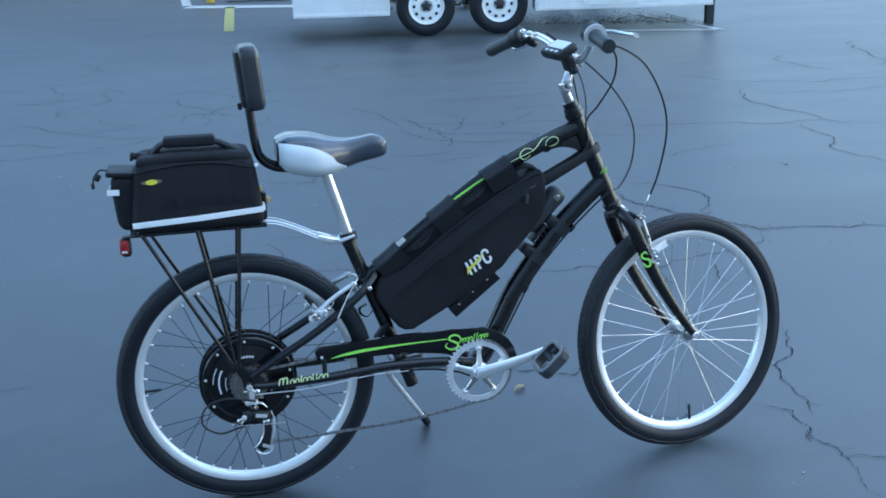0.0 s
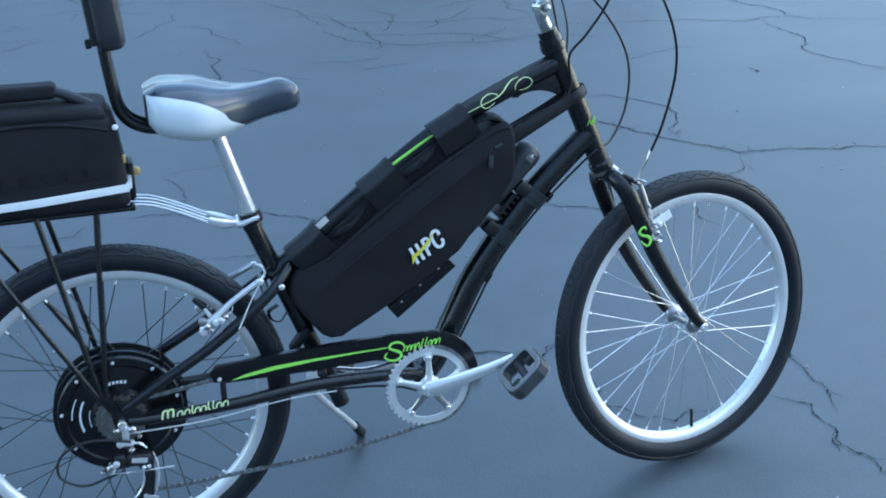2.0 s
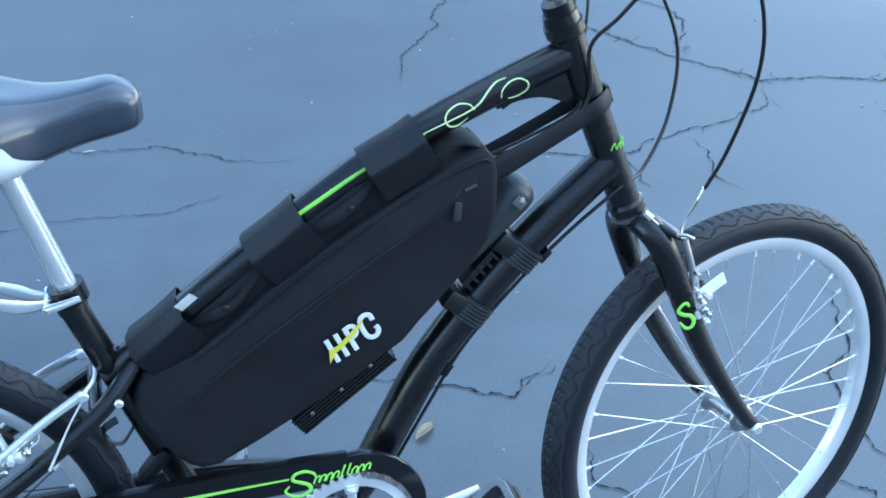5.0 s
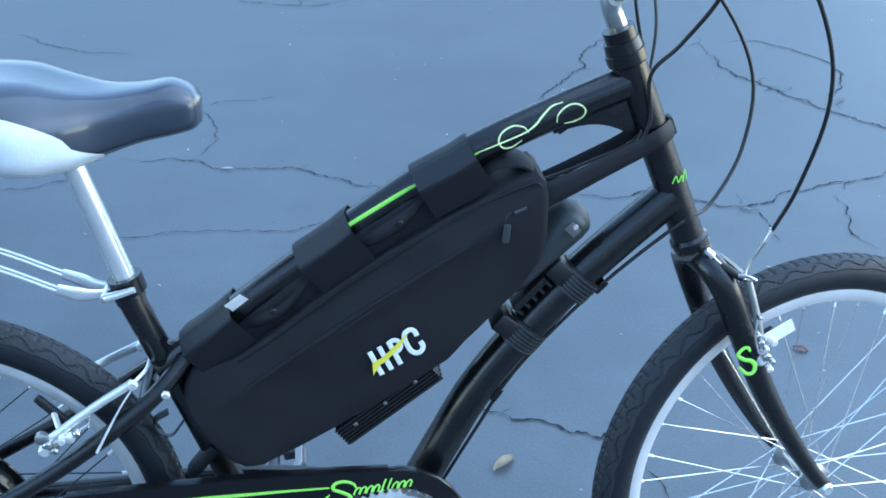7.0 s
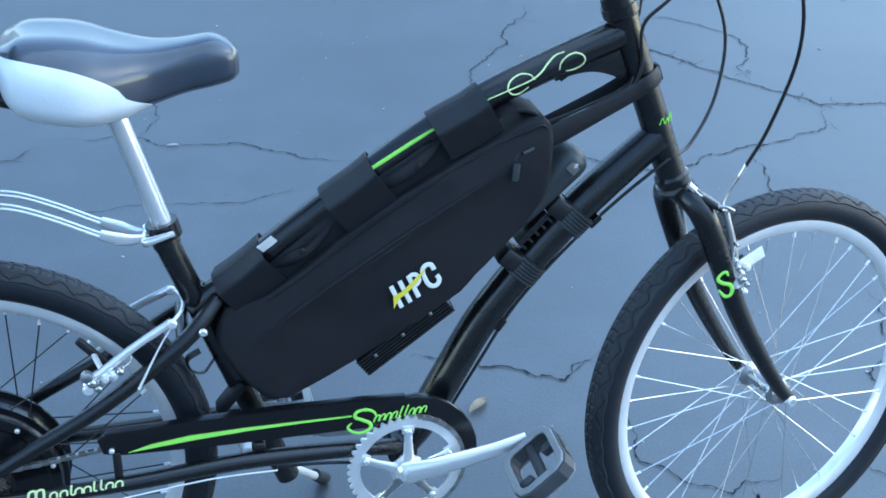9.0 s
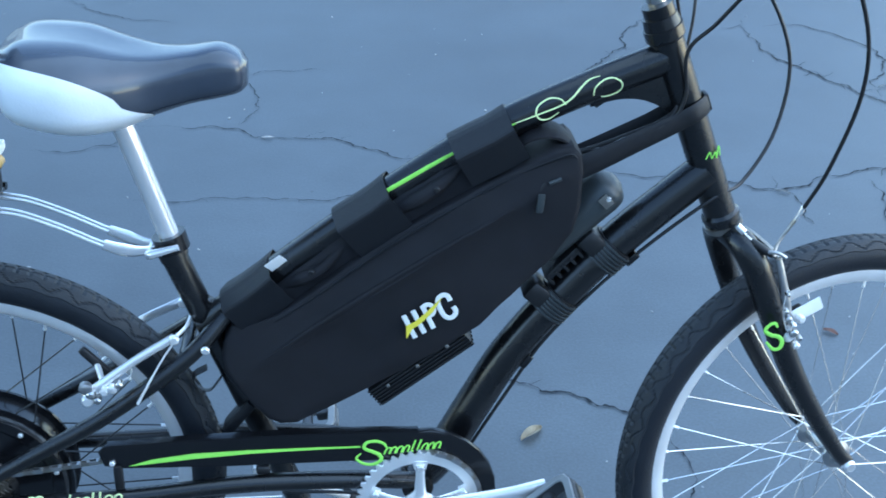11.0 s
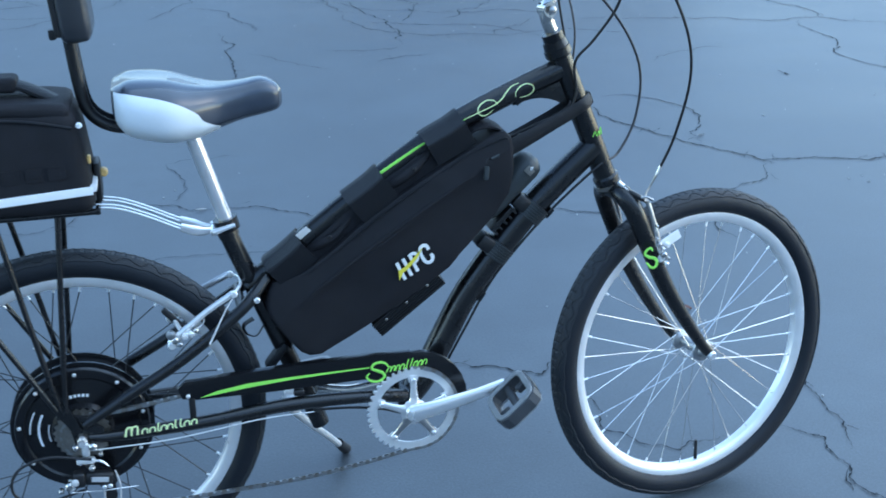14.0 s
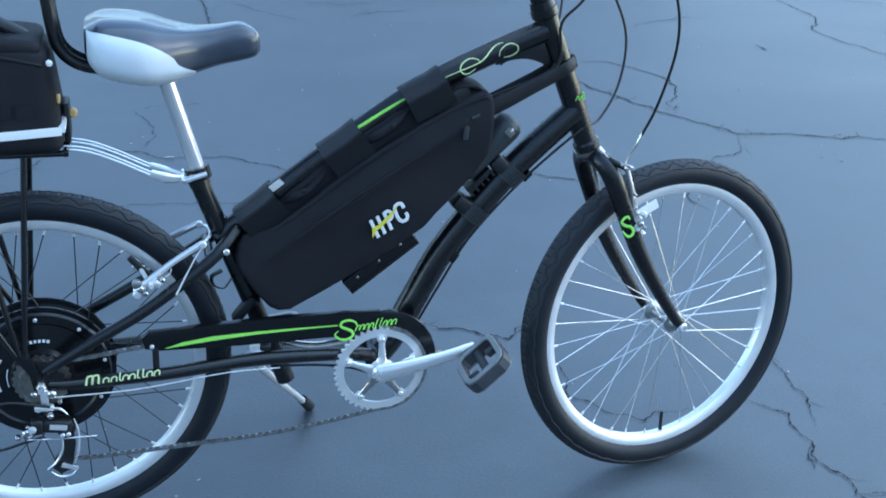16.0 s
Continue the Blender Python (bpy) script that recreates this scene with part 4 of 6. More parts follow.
bm = B()
bolt(bm, (0.328, -0.058, 0.568), 0.0058, 0.005, 12)
part("stay_bolt", bm, CHROME, frame_part)
bm = tube(B(), [(0.322, -0.012, 0.512), (0.304, -0.016, 0.502), (0.308, -0.020, 0.486), (0.325, -0.020, 0.480), (0.340, -0.014, 0.496)], 0.008, n=8, flat=(1.2, 0.2))
part("strap_loop", bm, PLASTIC, bike, "loose black strap loop")
bm = tube(B(), [(0.288, -0.05, 0.582), (0.302, -0.02, 0.585), (0.302, 0.02, 0.585), (0.288, 0.05, 0.580)], 0.0026, n=8)
part("brake_link", bm, ALLOY, bike)
bm = tube(B(), [(0.288, -0.052, 0.578), (0.268, -0.062, 0.550), (0.238, -0.080, 0.500)], [0.0012, 0.0012, 0.0020], n=6)
part("cable_end", bm, ALLOY, bike)

# cranks, chainring, pedals
CR = Vector((0.613, -0.066, 0.3105))
bm = B()
teeth = 44
outer, inner = [], []
for i in range(teeth * 4):
    a = 2 * math.pi * i / (teeth * 4)
    r = (0.0905, 0.0905, 0.0850, 0.0850)[i % 4]
    outer.append((r * math.cos(a), r * math.sin(a)))
    inner.append((0.0710 * math.cos(a), 0.0710 * math.sin(a)))
layers = []
for y in (-0.002, 0.002):
    layers.append([[bm.verts.new(CR + Vector((x, y, z))) for x, z in ring] for ring in (outer, inner)])
n4 = teeth * 4
for i in range(n4):
    j = (i + 1) % n4
    (o0, i0), (o1, i1) = layers
    bm.faces.new((o0[i], o0[j], i0[j], i0[i]))
    bm.faces.new((o1[j], o1[i], i1[i], i1[j]))
    bm.faces.new((o0[j], o0[i], o1[i], o1[j]))
    bm.faces.new((i0[i], i0[j], i1[j], i1[i]))
ring_part = part("chainring", bm, ALLOY, bike, "silver toothed chainring")
bm = lathe(B(), [(0.026, -0.006), (0.027, -0.010), (0.020, -0.014)], CR, n=28)
part("spider_hub", bm, CHROME, ring_part)
for k in range(5):
    a = radians(18 + 72 * k)
    u = Vector((math.cos(a), 0, math.sin(a)))
    bm = tube(B(), [CR + Vector((0, -0.010, 0)) + u * 0.018, CR + Vector((0, -0.009, 0)) + u * 0.030, CR + Vector((0, -0.006, 0)) + u * 0.050, CR + Vector((0, -0.0035, 0)) + u * 0.068], [0.0125, 0.0080, 0.0062, 0.0068], n=10, flat=(0.4, 1))
    # darker chrome on the two lower arms paints in the asphalt they reflect
    part("spider_arm", bm, CHROME_D if k in (3, 4) else CHROME, ring_part)
    bm = tube(B(), [CR + Vector((0, -0.001, 0)) + u * 0.060, CR + Vector((0, -0.001, 0)) + u * 0.074], [0.0085, 0.0120], n=12, sub=1, flat=(0.2, 1))
    part("ring_tab", bm, ALLOY, ring_part)
for k in range(5):
    a = radians(18 + 72 * k)
    bm = B()
    bolt(bm, CR + Vector((0.066 * math.cos(a), -0.006, 0.066 * math.sin(a))), 0.0052, 0.004, 12)
    part("chainring_bolt", bm, CHROME, ring_part)
PEDAL_C = Vector((0.787, -0.162, 0.359))
bm = B()
axis = Vector((0.787, -0.100, 0.361))
tube(bm, [CR + Vector((-0.004, -0.014, -0.002)), CR.lerp(axis, 0.25) + Vector((0, -0.016, 0)), CR.lerp(axis, 0.7) + Vector((0, -0.008, 0)), axis], [0.020, 0.0165, 0.0125, 0.0135], n=14, flat=(0.6, 1))
lathe(bm, [(0.018, -0.004), (0.019, -0.016), (0.015, -0.022)], CR, n=24)
crank = part("crank_arm", bm, CHROME, bike, "polished alloy crank arm")
bm = lathe(B(), [(0.0105, -0.021), (0.0105, -0.0245), (0.008, -0.0255)], CR, n=20)
part("dust_cap", bm, ALLOY, crank)
bm = B()
far_axis = Vector((0.450, 0.100, 0.290))
tube(bm, [(0.613, 0.062, 0.3105), (0.52, 0.085, 0.285), far_axis], [0.018, 0.0145, 0.0135], n=14, flat=(0.6, 1))
tube(bm, [(0.613, -0.05, 0.3105), (0.613, 0.075, 0.3105)], 0.011, n=14, sub=1)
# far arm is the same alloy, its shade put into darker chrome
part("crank_arm", bm, CHROME_D, bike, "polished alloy crank arm")


def ring_frame(bm, ax, ay, wx, wy, corner, z0, z1):
    """A flat frame with cut corners and an open window."""
    loops = []
    for z, grow in ((z0, -0.0012), (z0 + 0.0012, 0), (z1 - 0.0012, 0), (z1, -0.0012)):
        for hx, hy, k in ((ax + grow, ay + grow, corner), (ax - wx - grow, ay - wy - grow, corner * 0.55)):
            loop = []
            for sx, sy in ((1, 1), (-1, 1), (-1, -1), (1, -1)):
                pts = [(hx, hy - k), (hx - k * 0.3, hy - k * 0.3), (hx - k, hy)]
                loop += [bm.verts.new((sx * x, sy * y, z)) for x, y in (pts if sx * sy > 0 else pts[::-1])]
            loops.append(loop)
    outer_l, inner_l = loops[0::2], loops[1::2]
    rounds = outer_l + inner_l[::-1]
    for p, q in zip(rounds, rounds[1:] + rounds[:1]):
        for i in range(12):
            j = (i + 1) % 12
            bm.faces.new((p[i], p[j], q[j], q[i]))
    return bm


def pedal(c, side, tilt):
    m = Matrix.Translation(c) @ Matrix.Rotation(radians(-tilt), 4, 'Y')
    bm = ring_frame(B(), 0.047, 0.050, 0.010, 0.010, 0.020, -0.0125, 0.0125)
    ob = part("pedal", place(bm, m), PEDAL_D, bike, "dark grey platform pedal with pale faces", smooth=False)
    for z0, z1 in ((0.0125, 0.0165), (-0.0165, -0.0125)):
        bm = ring_frame(B(), 0.0455, 0.0485, 0.0110, 0.0110, 0.020, z0, z1)
        part("pedal_cage", place(bm, m), PEDAL, ob, "grey cage of the pedal", smooth=False)
    bm = tube(B(), [(0, -0.045, 0), (0, -0.030, 0), (0, 0.030, 0), (0, 0.045, 0)], [0.010, 0.0085, 0.0085, 0.010], n=12, sub=1)
    part("pedal_barrel", place(bm, m), PEDAL_D, ob)
    for y in (-0.016, 0.016):
        bm = B()
        rbox(bm, (0.024, 0.014, 0.016), 0.004, T(0.026 if y > 0 else -0.026, y, 0), cuts=2)
        part("pedal_rib", place(bm, m), PEDAL_D, ob)
    for x in (-0.0475, 0.0475):
        bm = B()
        rbox(bm, (0.004, 0.044, 0.012), 0.0015, T(x, 0, 0), cuts=1)
        part("reflector", place(bm, m), STEEL, ob)
    bm = tube(B(), [Vector((0, -side * 0.062, 0)), Vector((0, -side * 0.044, 0))], 0.006, n=10, sub=1)
    part("pedal_axle", place(bm, m), STEEL, ob)
    return ob


pedal(PEDAL_C, -1, 43)
pedal(far_axis + Vector((0, 0.062, 0.0)), 1, 8)

# chain guard
bm = B()
top = [(0.174, 0.408), (0.184, 0.418), (0.30, 0.424), (0.42, 0.429), (0.54, 0.431), (0.61, 0.430)]
nose = [(0.613 + 0.110 * math.sin(a), 0.3235 + 0.110 * math.cos(a)) for a in [radians(k) for k in range(8, 106, 14)]]
under = [(0.613 + 0.078 * math.sin(a), 0.3105 + 0.078 * math.cos(a)) for a in [radians(k) for k in range(92, -30, -14)]]
plate(bm, top + nose + under + [(0.50, 0.384), (0.35, 0.381), (0.208, 0.381), (0.180, 0.386)], -0.062, -0.052, 0.003)
guard = part("chain_guard", bm, BLACK_GLOSS, bike, "gloss black chain guard with lime stripe")
bm = B()
plate(bm, [(0.186, 0.419), (0.30, 0.4255), (0.42, 0.4305), (0.54, 0.4325), (0.61, 0.4315), (0.61, 0.427), (0.54, 0.427), (0.42, 0.425), (0.30, 0.420), (0.19, 0.414)], -0.061, -0.048, 0.001)
part("guard_lip", bm, BLACK_GLOSS, guard)
bm = B()
lo = [(0.214, 0.386), (0.30, 0.3955), (0.38, 0.402), (0.46, 0.4055), (0.530, 0.4075)]
hi = [(0.530, 0.4095), (0.46, 0.4090), (0.38, 0.4075), (0.30, 0.404), (0.245, 0.396)]
plate(bm, lo + hi, -0.0632, -0.0622)
part("decal", bm, GREEN, guard, "tapered lime green stripe")
bm = tube(B(), [(0.566, -0.063, 0.406), (0.562, -0.063, 0.413), (0.551, -0.063, 0.4175), (0.538, -0.063, 0.415), (0.535, -0.063, 0.406), (0.546, -0.063, 0.400), (0.556, -0.063, 0.394), (0.558, -0.063, 0.385), (0.547, -0.063, 0.378), (0.533, -0.063, 0.380), (0.524, -0.063, 0.389), (0.530, -0.063, 0.397)],
          [0.0015, 0.0022, 0.0026, 0.0026, 0.0026, 0.0030, 0.0030, 0.0028, 0.0026, 0.0024, 0.0018, 0.0012], n=6, sub=5, flat=(0.3, 1))
for x, kind in ((0.0, HUMP), (0.7, HUMP), (1.5, HUMP), (2.3, HUMP), (3.2, BAR), (3.9, BAR), (4.6, HUMP), (5.4, HUMP), (6.2, HUMP)):
    stroke(bm, [(x + u, v) for u, v in kind], 0.00130, (0.5625, 0.3945), 0.0112, -0.063, 0.3, 0.11)
part("decal", bm, GREEN, guard, "lime green curl followed by thin strokes")
bm = B()
bolt(bm, (0.192, -0.062, 0.392), 0.004, 0.004, 10)
part("bolt", bm, ALLOY, guard)
bm = B()
rbox(bm, (0.012, 0.012, 0.045), 0.003, T(0.198, -0.060, 0.365))
part("bracket", bm, PLASTIC, guard)
bm = B()
rbox(bm, (0.020, 0.012, 0.012), 0.003, T(0.395, -0.058, 0.372))
part("bracket", bm, PLASTIC, guard)

# chain
chain_path = smooth_path([(0.027, -0.062, 0.172), (0.09, -0.062, 0.172), (0.228, -0.063, 0.179), (0.400, -0.065, 0.189), (0.520, -0.066, 0.206), (0.600, -0.066, 0.2215), (0.640, -0.066, 0.2265),
                          (0.672, -0.066, 0.244), (0.695, -0.066, 0.277), (0.701, -0.066, 0.312), (0.690, -0.066, 0.353), (0.660, -0.066, 0.385), (0.62, -0.063, 0.3985), (0.57, -0.047, 0.398),
                          (0.30, -0.045, 0.394), (0.20, -0.047, 0.388), (0.10, -0.056, 0.379), (0.05, -0.060, 0.376), (-0.005, -0.060, 0.374), (-0.035, -0.060, 0.350), (-0.028, -0.060, 0.31), (0.0, -0.061, 0.275), (0.016, -0.062, 0.245)], 12)
chain = part("chain", tube(B(), chain_path[::4], 0.0011, n=5, sub=1), STEEL, bike, "oily steel chain")
link_meshes = []
for w in (0.0032, 0.0024):
    b = B()
    for y in (-w, w):
        rbox(b, (0.0150, 0.0010, 0.0062), 0.0004, T(0, y, 0), cuts=1)
    lathe(b, [(0.0034, -w), (0.0034, w)], (-0.006, 0, 0), n=6)
    me = bpy.data.meshes.new("link")
    b.to_mesh(me)
    b.free()
    me.materials.append(STEEL_B if w > 0.003 else STEEL)
    link_meshes.append(me)
run, k = 0.0, 0
for a, b in zip(chain_path, chain_path[1:]):
    seg = (b - a).length
    while run <= seg:
        c = a.lerp(b, run / seg)
        ang = math.degrees(math.atan2(b.z - a.z, b.x - a.x))
        ob = new("link", link_meshes[k % 2])
        ob.parent = chain
        ob.matrix_basis = T(c.x, c.y, c.z, 0, -ang, 0)
        run += 0.0127
        k += 1
    run -= seg

# rear derailleur
bm = B()
rbox(bm, (0.050, 0.020, 0.026), 0.007, T(0.022, -0.086, 0.260, 0, 8, 0))
rbox(bm, (0.022, 0.026, 0.030), 0.006, T(-0.012, -0.084, 0.262))
mech = part("derailleur", bm, PLASTIC, bike, "black and silver rear derailleur")
bm = B()
rbox(bm, (0.014, 0.008, 0.030), 0.004, T(0.004, -0.083, 0.318))
rbox(bm, (0.034, 0.012, 0.012), 0.004, T(0.002, -0.083, 0.296))
part("linkage", bm, ALLOY, mech)
bm = B()
rbox(bm, (0.030, 0.003, 0.010), 0.001, T(0.024, -0.0975, 0.262, 0, 8, 0), cuts=1)
part("badge", bm, ALLOY, mech, "small silver bar on the derailleur")
bm = B()
bolt(bm, (-0.020, -0.098, 0.262), 0.007, 0.004, 12)
part("bolt", bm, ALLOY, mech)
bm = plate(B(), [(0.022, 0.270), (0.046, 0.262), (0.050, 0.215), (0.040, 0.162), (0.020, 0.152), (0.006, 0.166), (0.020, 0.190), (0.030, 0.225)], -0.0785, -0.0765, 0.0006)
plate(bm, [(0.024, 0.262), (0.042, 0.258), (0.046, 0.215), (0.036, 0.164), (0.022, 0.158), (0.014, 0.170), (0.024, 0.190), (0.032, 0.225)], -0.0535, -0.0515, 0.0006)
cage = part("cage", bm, PLASTIC, mech, "black derailleur cage")
for pts in ([(0.050, 0.268), (0.056, 0.240), (0.054, 0.205), (0.046, 0.175)], [(0.028, 0.235), (0.026, 0.205), (0.014, 0.180), (-0.002, 0.166)], [(0.004, 0.160), (0.018, 0.149), (0.038, 0.150), (0.050, 0.162)],
            [(-0.010, 0.286), (0.006, 0.293), (0.028, 0.290), (0.040, 0.278)]):
    part("cage_rim", tube(B(), [(x, -0.081, z) for x, z in pts], [0.0012, 0.0024, 0.0026, 0.0012], n=8), CHROME, cage, "polished rim of the cage")
bm = B()
rbox(bm, (0.030, 0.003, 0.009), 0.001, T(0.036, -0.0815, 0.168, 0, 20, 0), cuts=2)
part("cage_badge", bm, CHROME, cage)
for x, z, r in ((-0.030, 0.252, 0.0085), (-0.046, 0.244, 0.005), (0.012, 0.284, 0.006), (-0.012, 0.330, 0.006), (0.018, 0.328, 0.0075), (0.030, 0.312, 0.0045)):
    bm = lathe(B(), [(r, 0.004), (r, -0.003), (r * 0.6, -0.006)], (x, -0.092, z), n=12)
    part("adjuster", bm, CHROME_D, mech)
for c in ((0.026, -0.0705, 0.172), (0.034, -0.0705, 0.240)):
    bm = B()
    lathe(bm, [(0.012, 0.0), (0.0165, 0.002), (0.0165, 0.008), (0.012, 0.011)], c, n=22)
    part("jockey_wheel", bm, PLASTIC, mech)
for c in ((0.026, -0.079, 0.172), (0.034, -0.079, 0.248), (0.030, -0.096, 0.245), (0.040, -0.096, 0.246)):
    bm = B()
    bolt(bm, c, 0.0045, 0.004, 8)
    part("bolt", bm, CHROME, mech)
bm = tube(B(), [(-0.030, -0.095, 0.240), (0.030, -0.094, 0.236), (0.088, -0.092, 0.235)], 0.0013, n=6, sub=1)
part("cable_end", bm, CHROME, mech)
bm = tube(B(), [(0.012, -0.088, 0.300), (-0.06, -0.095, 0.318), (-0.115, -0.10, 0.300), (-0.125, -0.10, 0.255), (-0.085, -0.096, 0.225), (-0.040, -0.092, 0.232), (-0.005, -0.090, 0.240)], 0.0026, n=8)
part("gear_cable", bm, PLASTIC, bike)
bm = tube(B(), [(0.012, -0.088, 0.318), (0.16, -0.082, 0.318), (0.32, -0.076, 0.334), (0.42, -0.072, 0.334)], 0.0013, n=6)
part("gear_cable", bm, ALLOY, bike)
bm = tube(B(), [(0.42, -0.060, 0.332), (0.50, -0.052, 0.322), (0.56, -0.042, 0.305), (0.60, -0.030, 0.285), (0.63, -0.03, 0.29)], 0.0026, n=8)
part("gear_cable", bm, PLASTIC, bike)

# kickstand
bm = B()
rbox(bm, (0.036, 0.050, 0.028), 0.006, T(0.392, 0.02, 0.314))
stand = part("kickstand", bm, ALLOY, bike, "silver kickstand with a black rubber foot")
bm = tube(B(), [(0.378, 0.045, 0.306), (0.396, 0.070, 0.262), (0.496, 0.232, 0.088), (0.520, 0.275, 0.044)], [0.010, 0.0085, 0.0075, 0.0075], n=12)
part("leg", bm, ALLOY, stand)
bm = tube(B(), [(0.511, 0.258, 0.064), (0.529, 0.292, 0.028), (0.536, 0.302, 0.0205)], [0.011, 0.0125, 0.0105], n=12, sub=1)
part("rubber_foot", bm, PLASTIC, stand)

# rear rack
bm = B()
for y in (-0.055, 0.0, 0.055):
    tube(bm, [(-0.262, y * 0.7, 0.752), (-0.235, y, 0.756), (-0.05, y, 0.757), (0.075, y * 0.9, 0.757)], 0.0055, n=10)
for x in (-0.25, -0.10, 0.00, 0.07):
    tube(bm, [(x, -0.055, 0.756), (x, 0.055, 0.756)], 0.0045, n=8, sub=1)
rack = part("rack", bm, PAINT, bike, "black tubular rear rack")
for s in (-1, 1):
    for a, b in (((0.005, 0.062 * s, 0.757), (-0.022, 0.080 * s, 0.395)), ((-0.098, 0.062 * s, 0.757), (-0.030, 0.080 * s, 0.400)), ((-0.232, 0.060 * s, 0.757), (-0.036, 0.080 * s, 0.400))):
        a, b = Vector(a), Vector(b)
        bm = tube(B(), [a, a.lerp(b, 0.5) + Vector((0, 0.004 * s, 0)), b], 0.0052, n=10, sub=3)
        part("rack_stay", bm, PAINT, rack)
    bm = plate(B(), [(-0.045, 0.405), (-0.015, 0.405), (0.004, 0.352), (-0.012, 0.352)], 0.076 * s, 0.082 * s, 0.001)
    part("rack_foot", bm, PAINT, rack)
    line = [(0.066, 0.757), (0.105, 0.751), (0.150, 0.733), (0.200, 0.708), (0.226, 0.697)]
    strut = part("rack_strut", tube(B(), [(x, 0.021 * s, z + 0.0030) for x, z in line], 0.0023, n=8, flat=(0.7, 1)), CHROME, rack, "polished slotted strut from rack to seat clamp")
    part("lower_bar", tube(B(), [(x, 0.021 * s, z - 0.0030) for x, z in line], 0.0023, n=8, flat=(0.7, 1)), CHROME, strut)
    bm = tube(B(), [(0.205, 0.021 * s, 0.706), (0.228, 0.019 * s, 0.697), (0.246, 0.014 * s, 0.692), (0.266, 0.008 * s, 0.692)], [0.0075, 0.0095, 0.0080, 0.0050], n=10, flat=(0.35, 1))
    part("end_plate", bm, CHROME, strut)
bm = B()
rbox(bm, (0.026, 0.040, 0.052), 0.010, T(-0.276, 0, 0.718))
lamp = part("tail_light", bm, PLASTIC, bike, "red bicycle tail light under the rack")
bm = B()
rbox(bm, (0.012, 0.036, 0.044), 0.006, T(-0.286, 0, 0.719))
rbox(bm, (0.014, 0.006, 0.036), 0.003, T(-0.276, -0.020, 0.719))
part("lens", bm, RED, lamp)
bm = B()
rbox(bm, (0.014, 0.002, 0.006), 0.001, T(-0.280, -0.0235, 0.708), cuts=1)
part("bracket", bm, REFLECT, lamp)

# ---- trunk bag on the rack ----
bag = thing("trunk_bag", BIKE, "black nylon trunk bag with a white reflective stripe on the rack", "bag", base=(-0.09, 0, 0.763))


def fabric_noise(bm, amp, scale):
    for v in bm.verts:
        v.co += Vector((0, 1, 0)) * amp * noise.noise(v.co * scale) + Vector((0, 0, 1)) * amp * 0.5 * noise.noise(v.co * scale + Vector((5, 3, 1)))


bm = B()
rbox(bm, (0.320, 0.176, 0.174), 0.024, T(-0.091, 0, 0.850), cuts=14)
for v in bm.verts:
    f = (v.co.z - 0.763) / 0.174
    v.co.y *= 1.0 - 0.14 * max(0, f) ** 1.5
    v.co.x = -0.091 + (v.co.x + 0.091) * (1.02 - 0.10 * f - 0.05 * max(0, f) ** 4)
    v.co.z += 0.012 * max(0, f) * math.cos((v.co.x + 0.091) * 8)
fabric_noise(bm, 0.003, 14)
part("body", bm, FABRIC, bag)
bm = B()
rbox(bm, (0.276, 0.152, 0.026), 0.012, T(-0.093, 0, 0.935), cuts=10)
for v in bm.verts:
    v.co.z += 0.012 * math.cos((v.co.x + 0.093) * 9) - 0.004
fabric_noise(bm, 0.003, 20)
part("lid", bm, FABRIC, bag)
bm = B()
pts = [(-0.236, -0.079, 0.914), (-0.16, -0.079, 0.926), (-0.09, -0.079, 0.931), (-0.02, -0.079, 0.926), (0.046, -0.079, 0.912)]
tube(bm, pts, 0.0028, n=8)
part("zip", bm, STRAP, bag)
bm = B()
plate(bm, [(-0.250, 0.780), (-0.09, 0.788), (0.069, 0.800), (0.069, 0.814), (-0.09, 0.802), (-0.250, 0.794)], -0.0905, -0.0870, 0.0006)
part("reflective_stripe", bm, REFLECT, bag, "white reflective stripe")
bm = B()
rbox(bm, (0.012, 0.150, 0.014), 0.003, T(0.069, 0, 0.806), cuts=1)
part("reflective_stripe", bm, REFLECT, bag)
bm = B()
lathe(bm, [(0.0045, -0.0905), (0.0045, -0.0925)], n=28)
for v in bm.verts:
    v.co.x *= 5.6
    v.co.z *= 1.25
bmesh.ops.transform(bm, matrix=T(-0.196, 0.0085, 0.892, 0, -3, 0), verts=bm.verts)
part("logo_patch", bm, OLIVE, bag, "grey and yellow logo patch")
bm = lathe(B(), [(0.0065, -0.0905), (0.0065, -0.0935)], n=24)
for v in bm.verts:
    v.co.x *= 2.2
bmesh.ops.transform(bm, matrix=T(-0.196, 0.0085, 0.892, 0, -3, 0), verts=bm.verts)
part("logo_patch", bm, YELLOW, bag)
bm = B()
for i in range(6):
    x = -0.165 + 0.036 * i
    rbox(bm, (0.028, 0.0015, 0.024), 0.0007, T(x, -0.0862, 0.832 + 0.0016 * i, 0, -3, 0), cuts=1)
    rbox(bm, (0.012, 0.0030, 0.010), 0.001, T(x, -0.0862, 0.832 + 0.0016 * i, 0, -3, 0), cuts=1)
part("embossing", bm, FABRIC, bag, "row of raised black blocks")
bm = tube(B(), [(-0.196, 0, 0.940), (-0.181, 0, 0.960), (-0.158, 0, 0.972), (-0.10, 0, 0.974), (-0.042, 0, 0.972), (-0.008, 0, 0.958), (0.030, 0, 0.938)],
          [0.011, 0.012, 0.011, 0.011, 0.011, 0.012, 0.011], n=12, flat=(2.2, 0.7))
part("handle", bm, STRAP, bag, "padded black carrying handle")
bm = B()
rbox(bm, (0.128, 0.054, 0.026), 0.009, T(-0.100, 0, 0.975), cuts=6)
fabric_noise(bm, 0.002, 30)
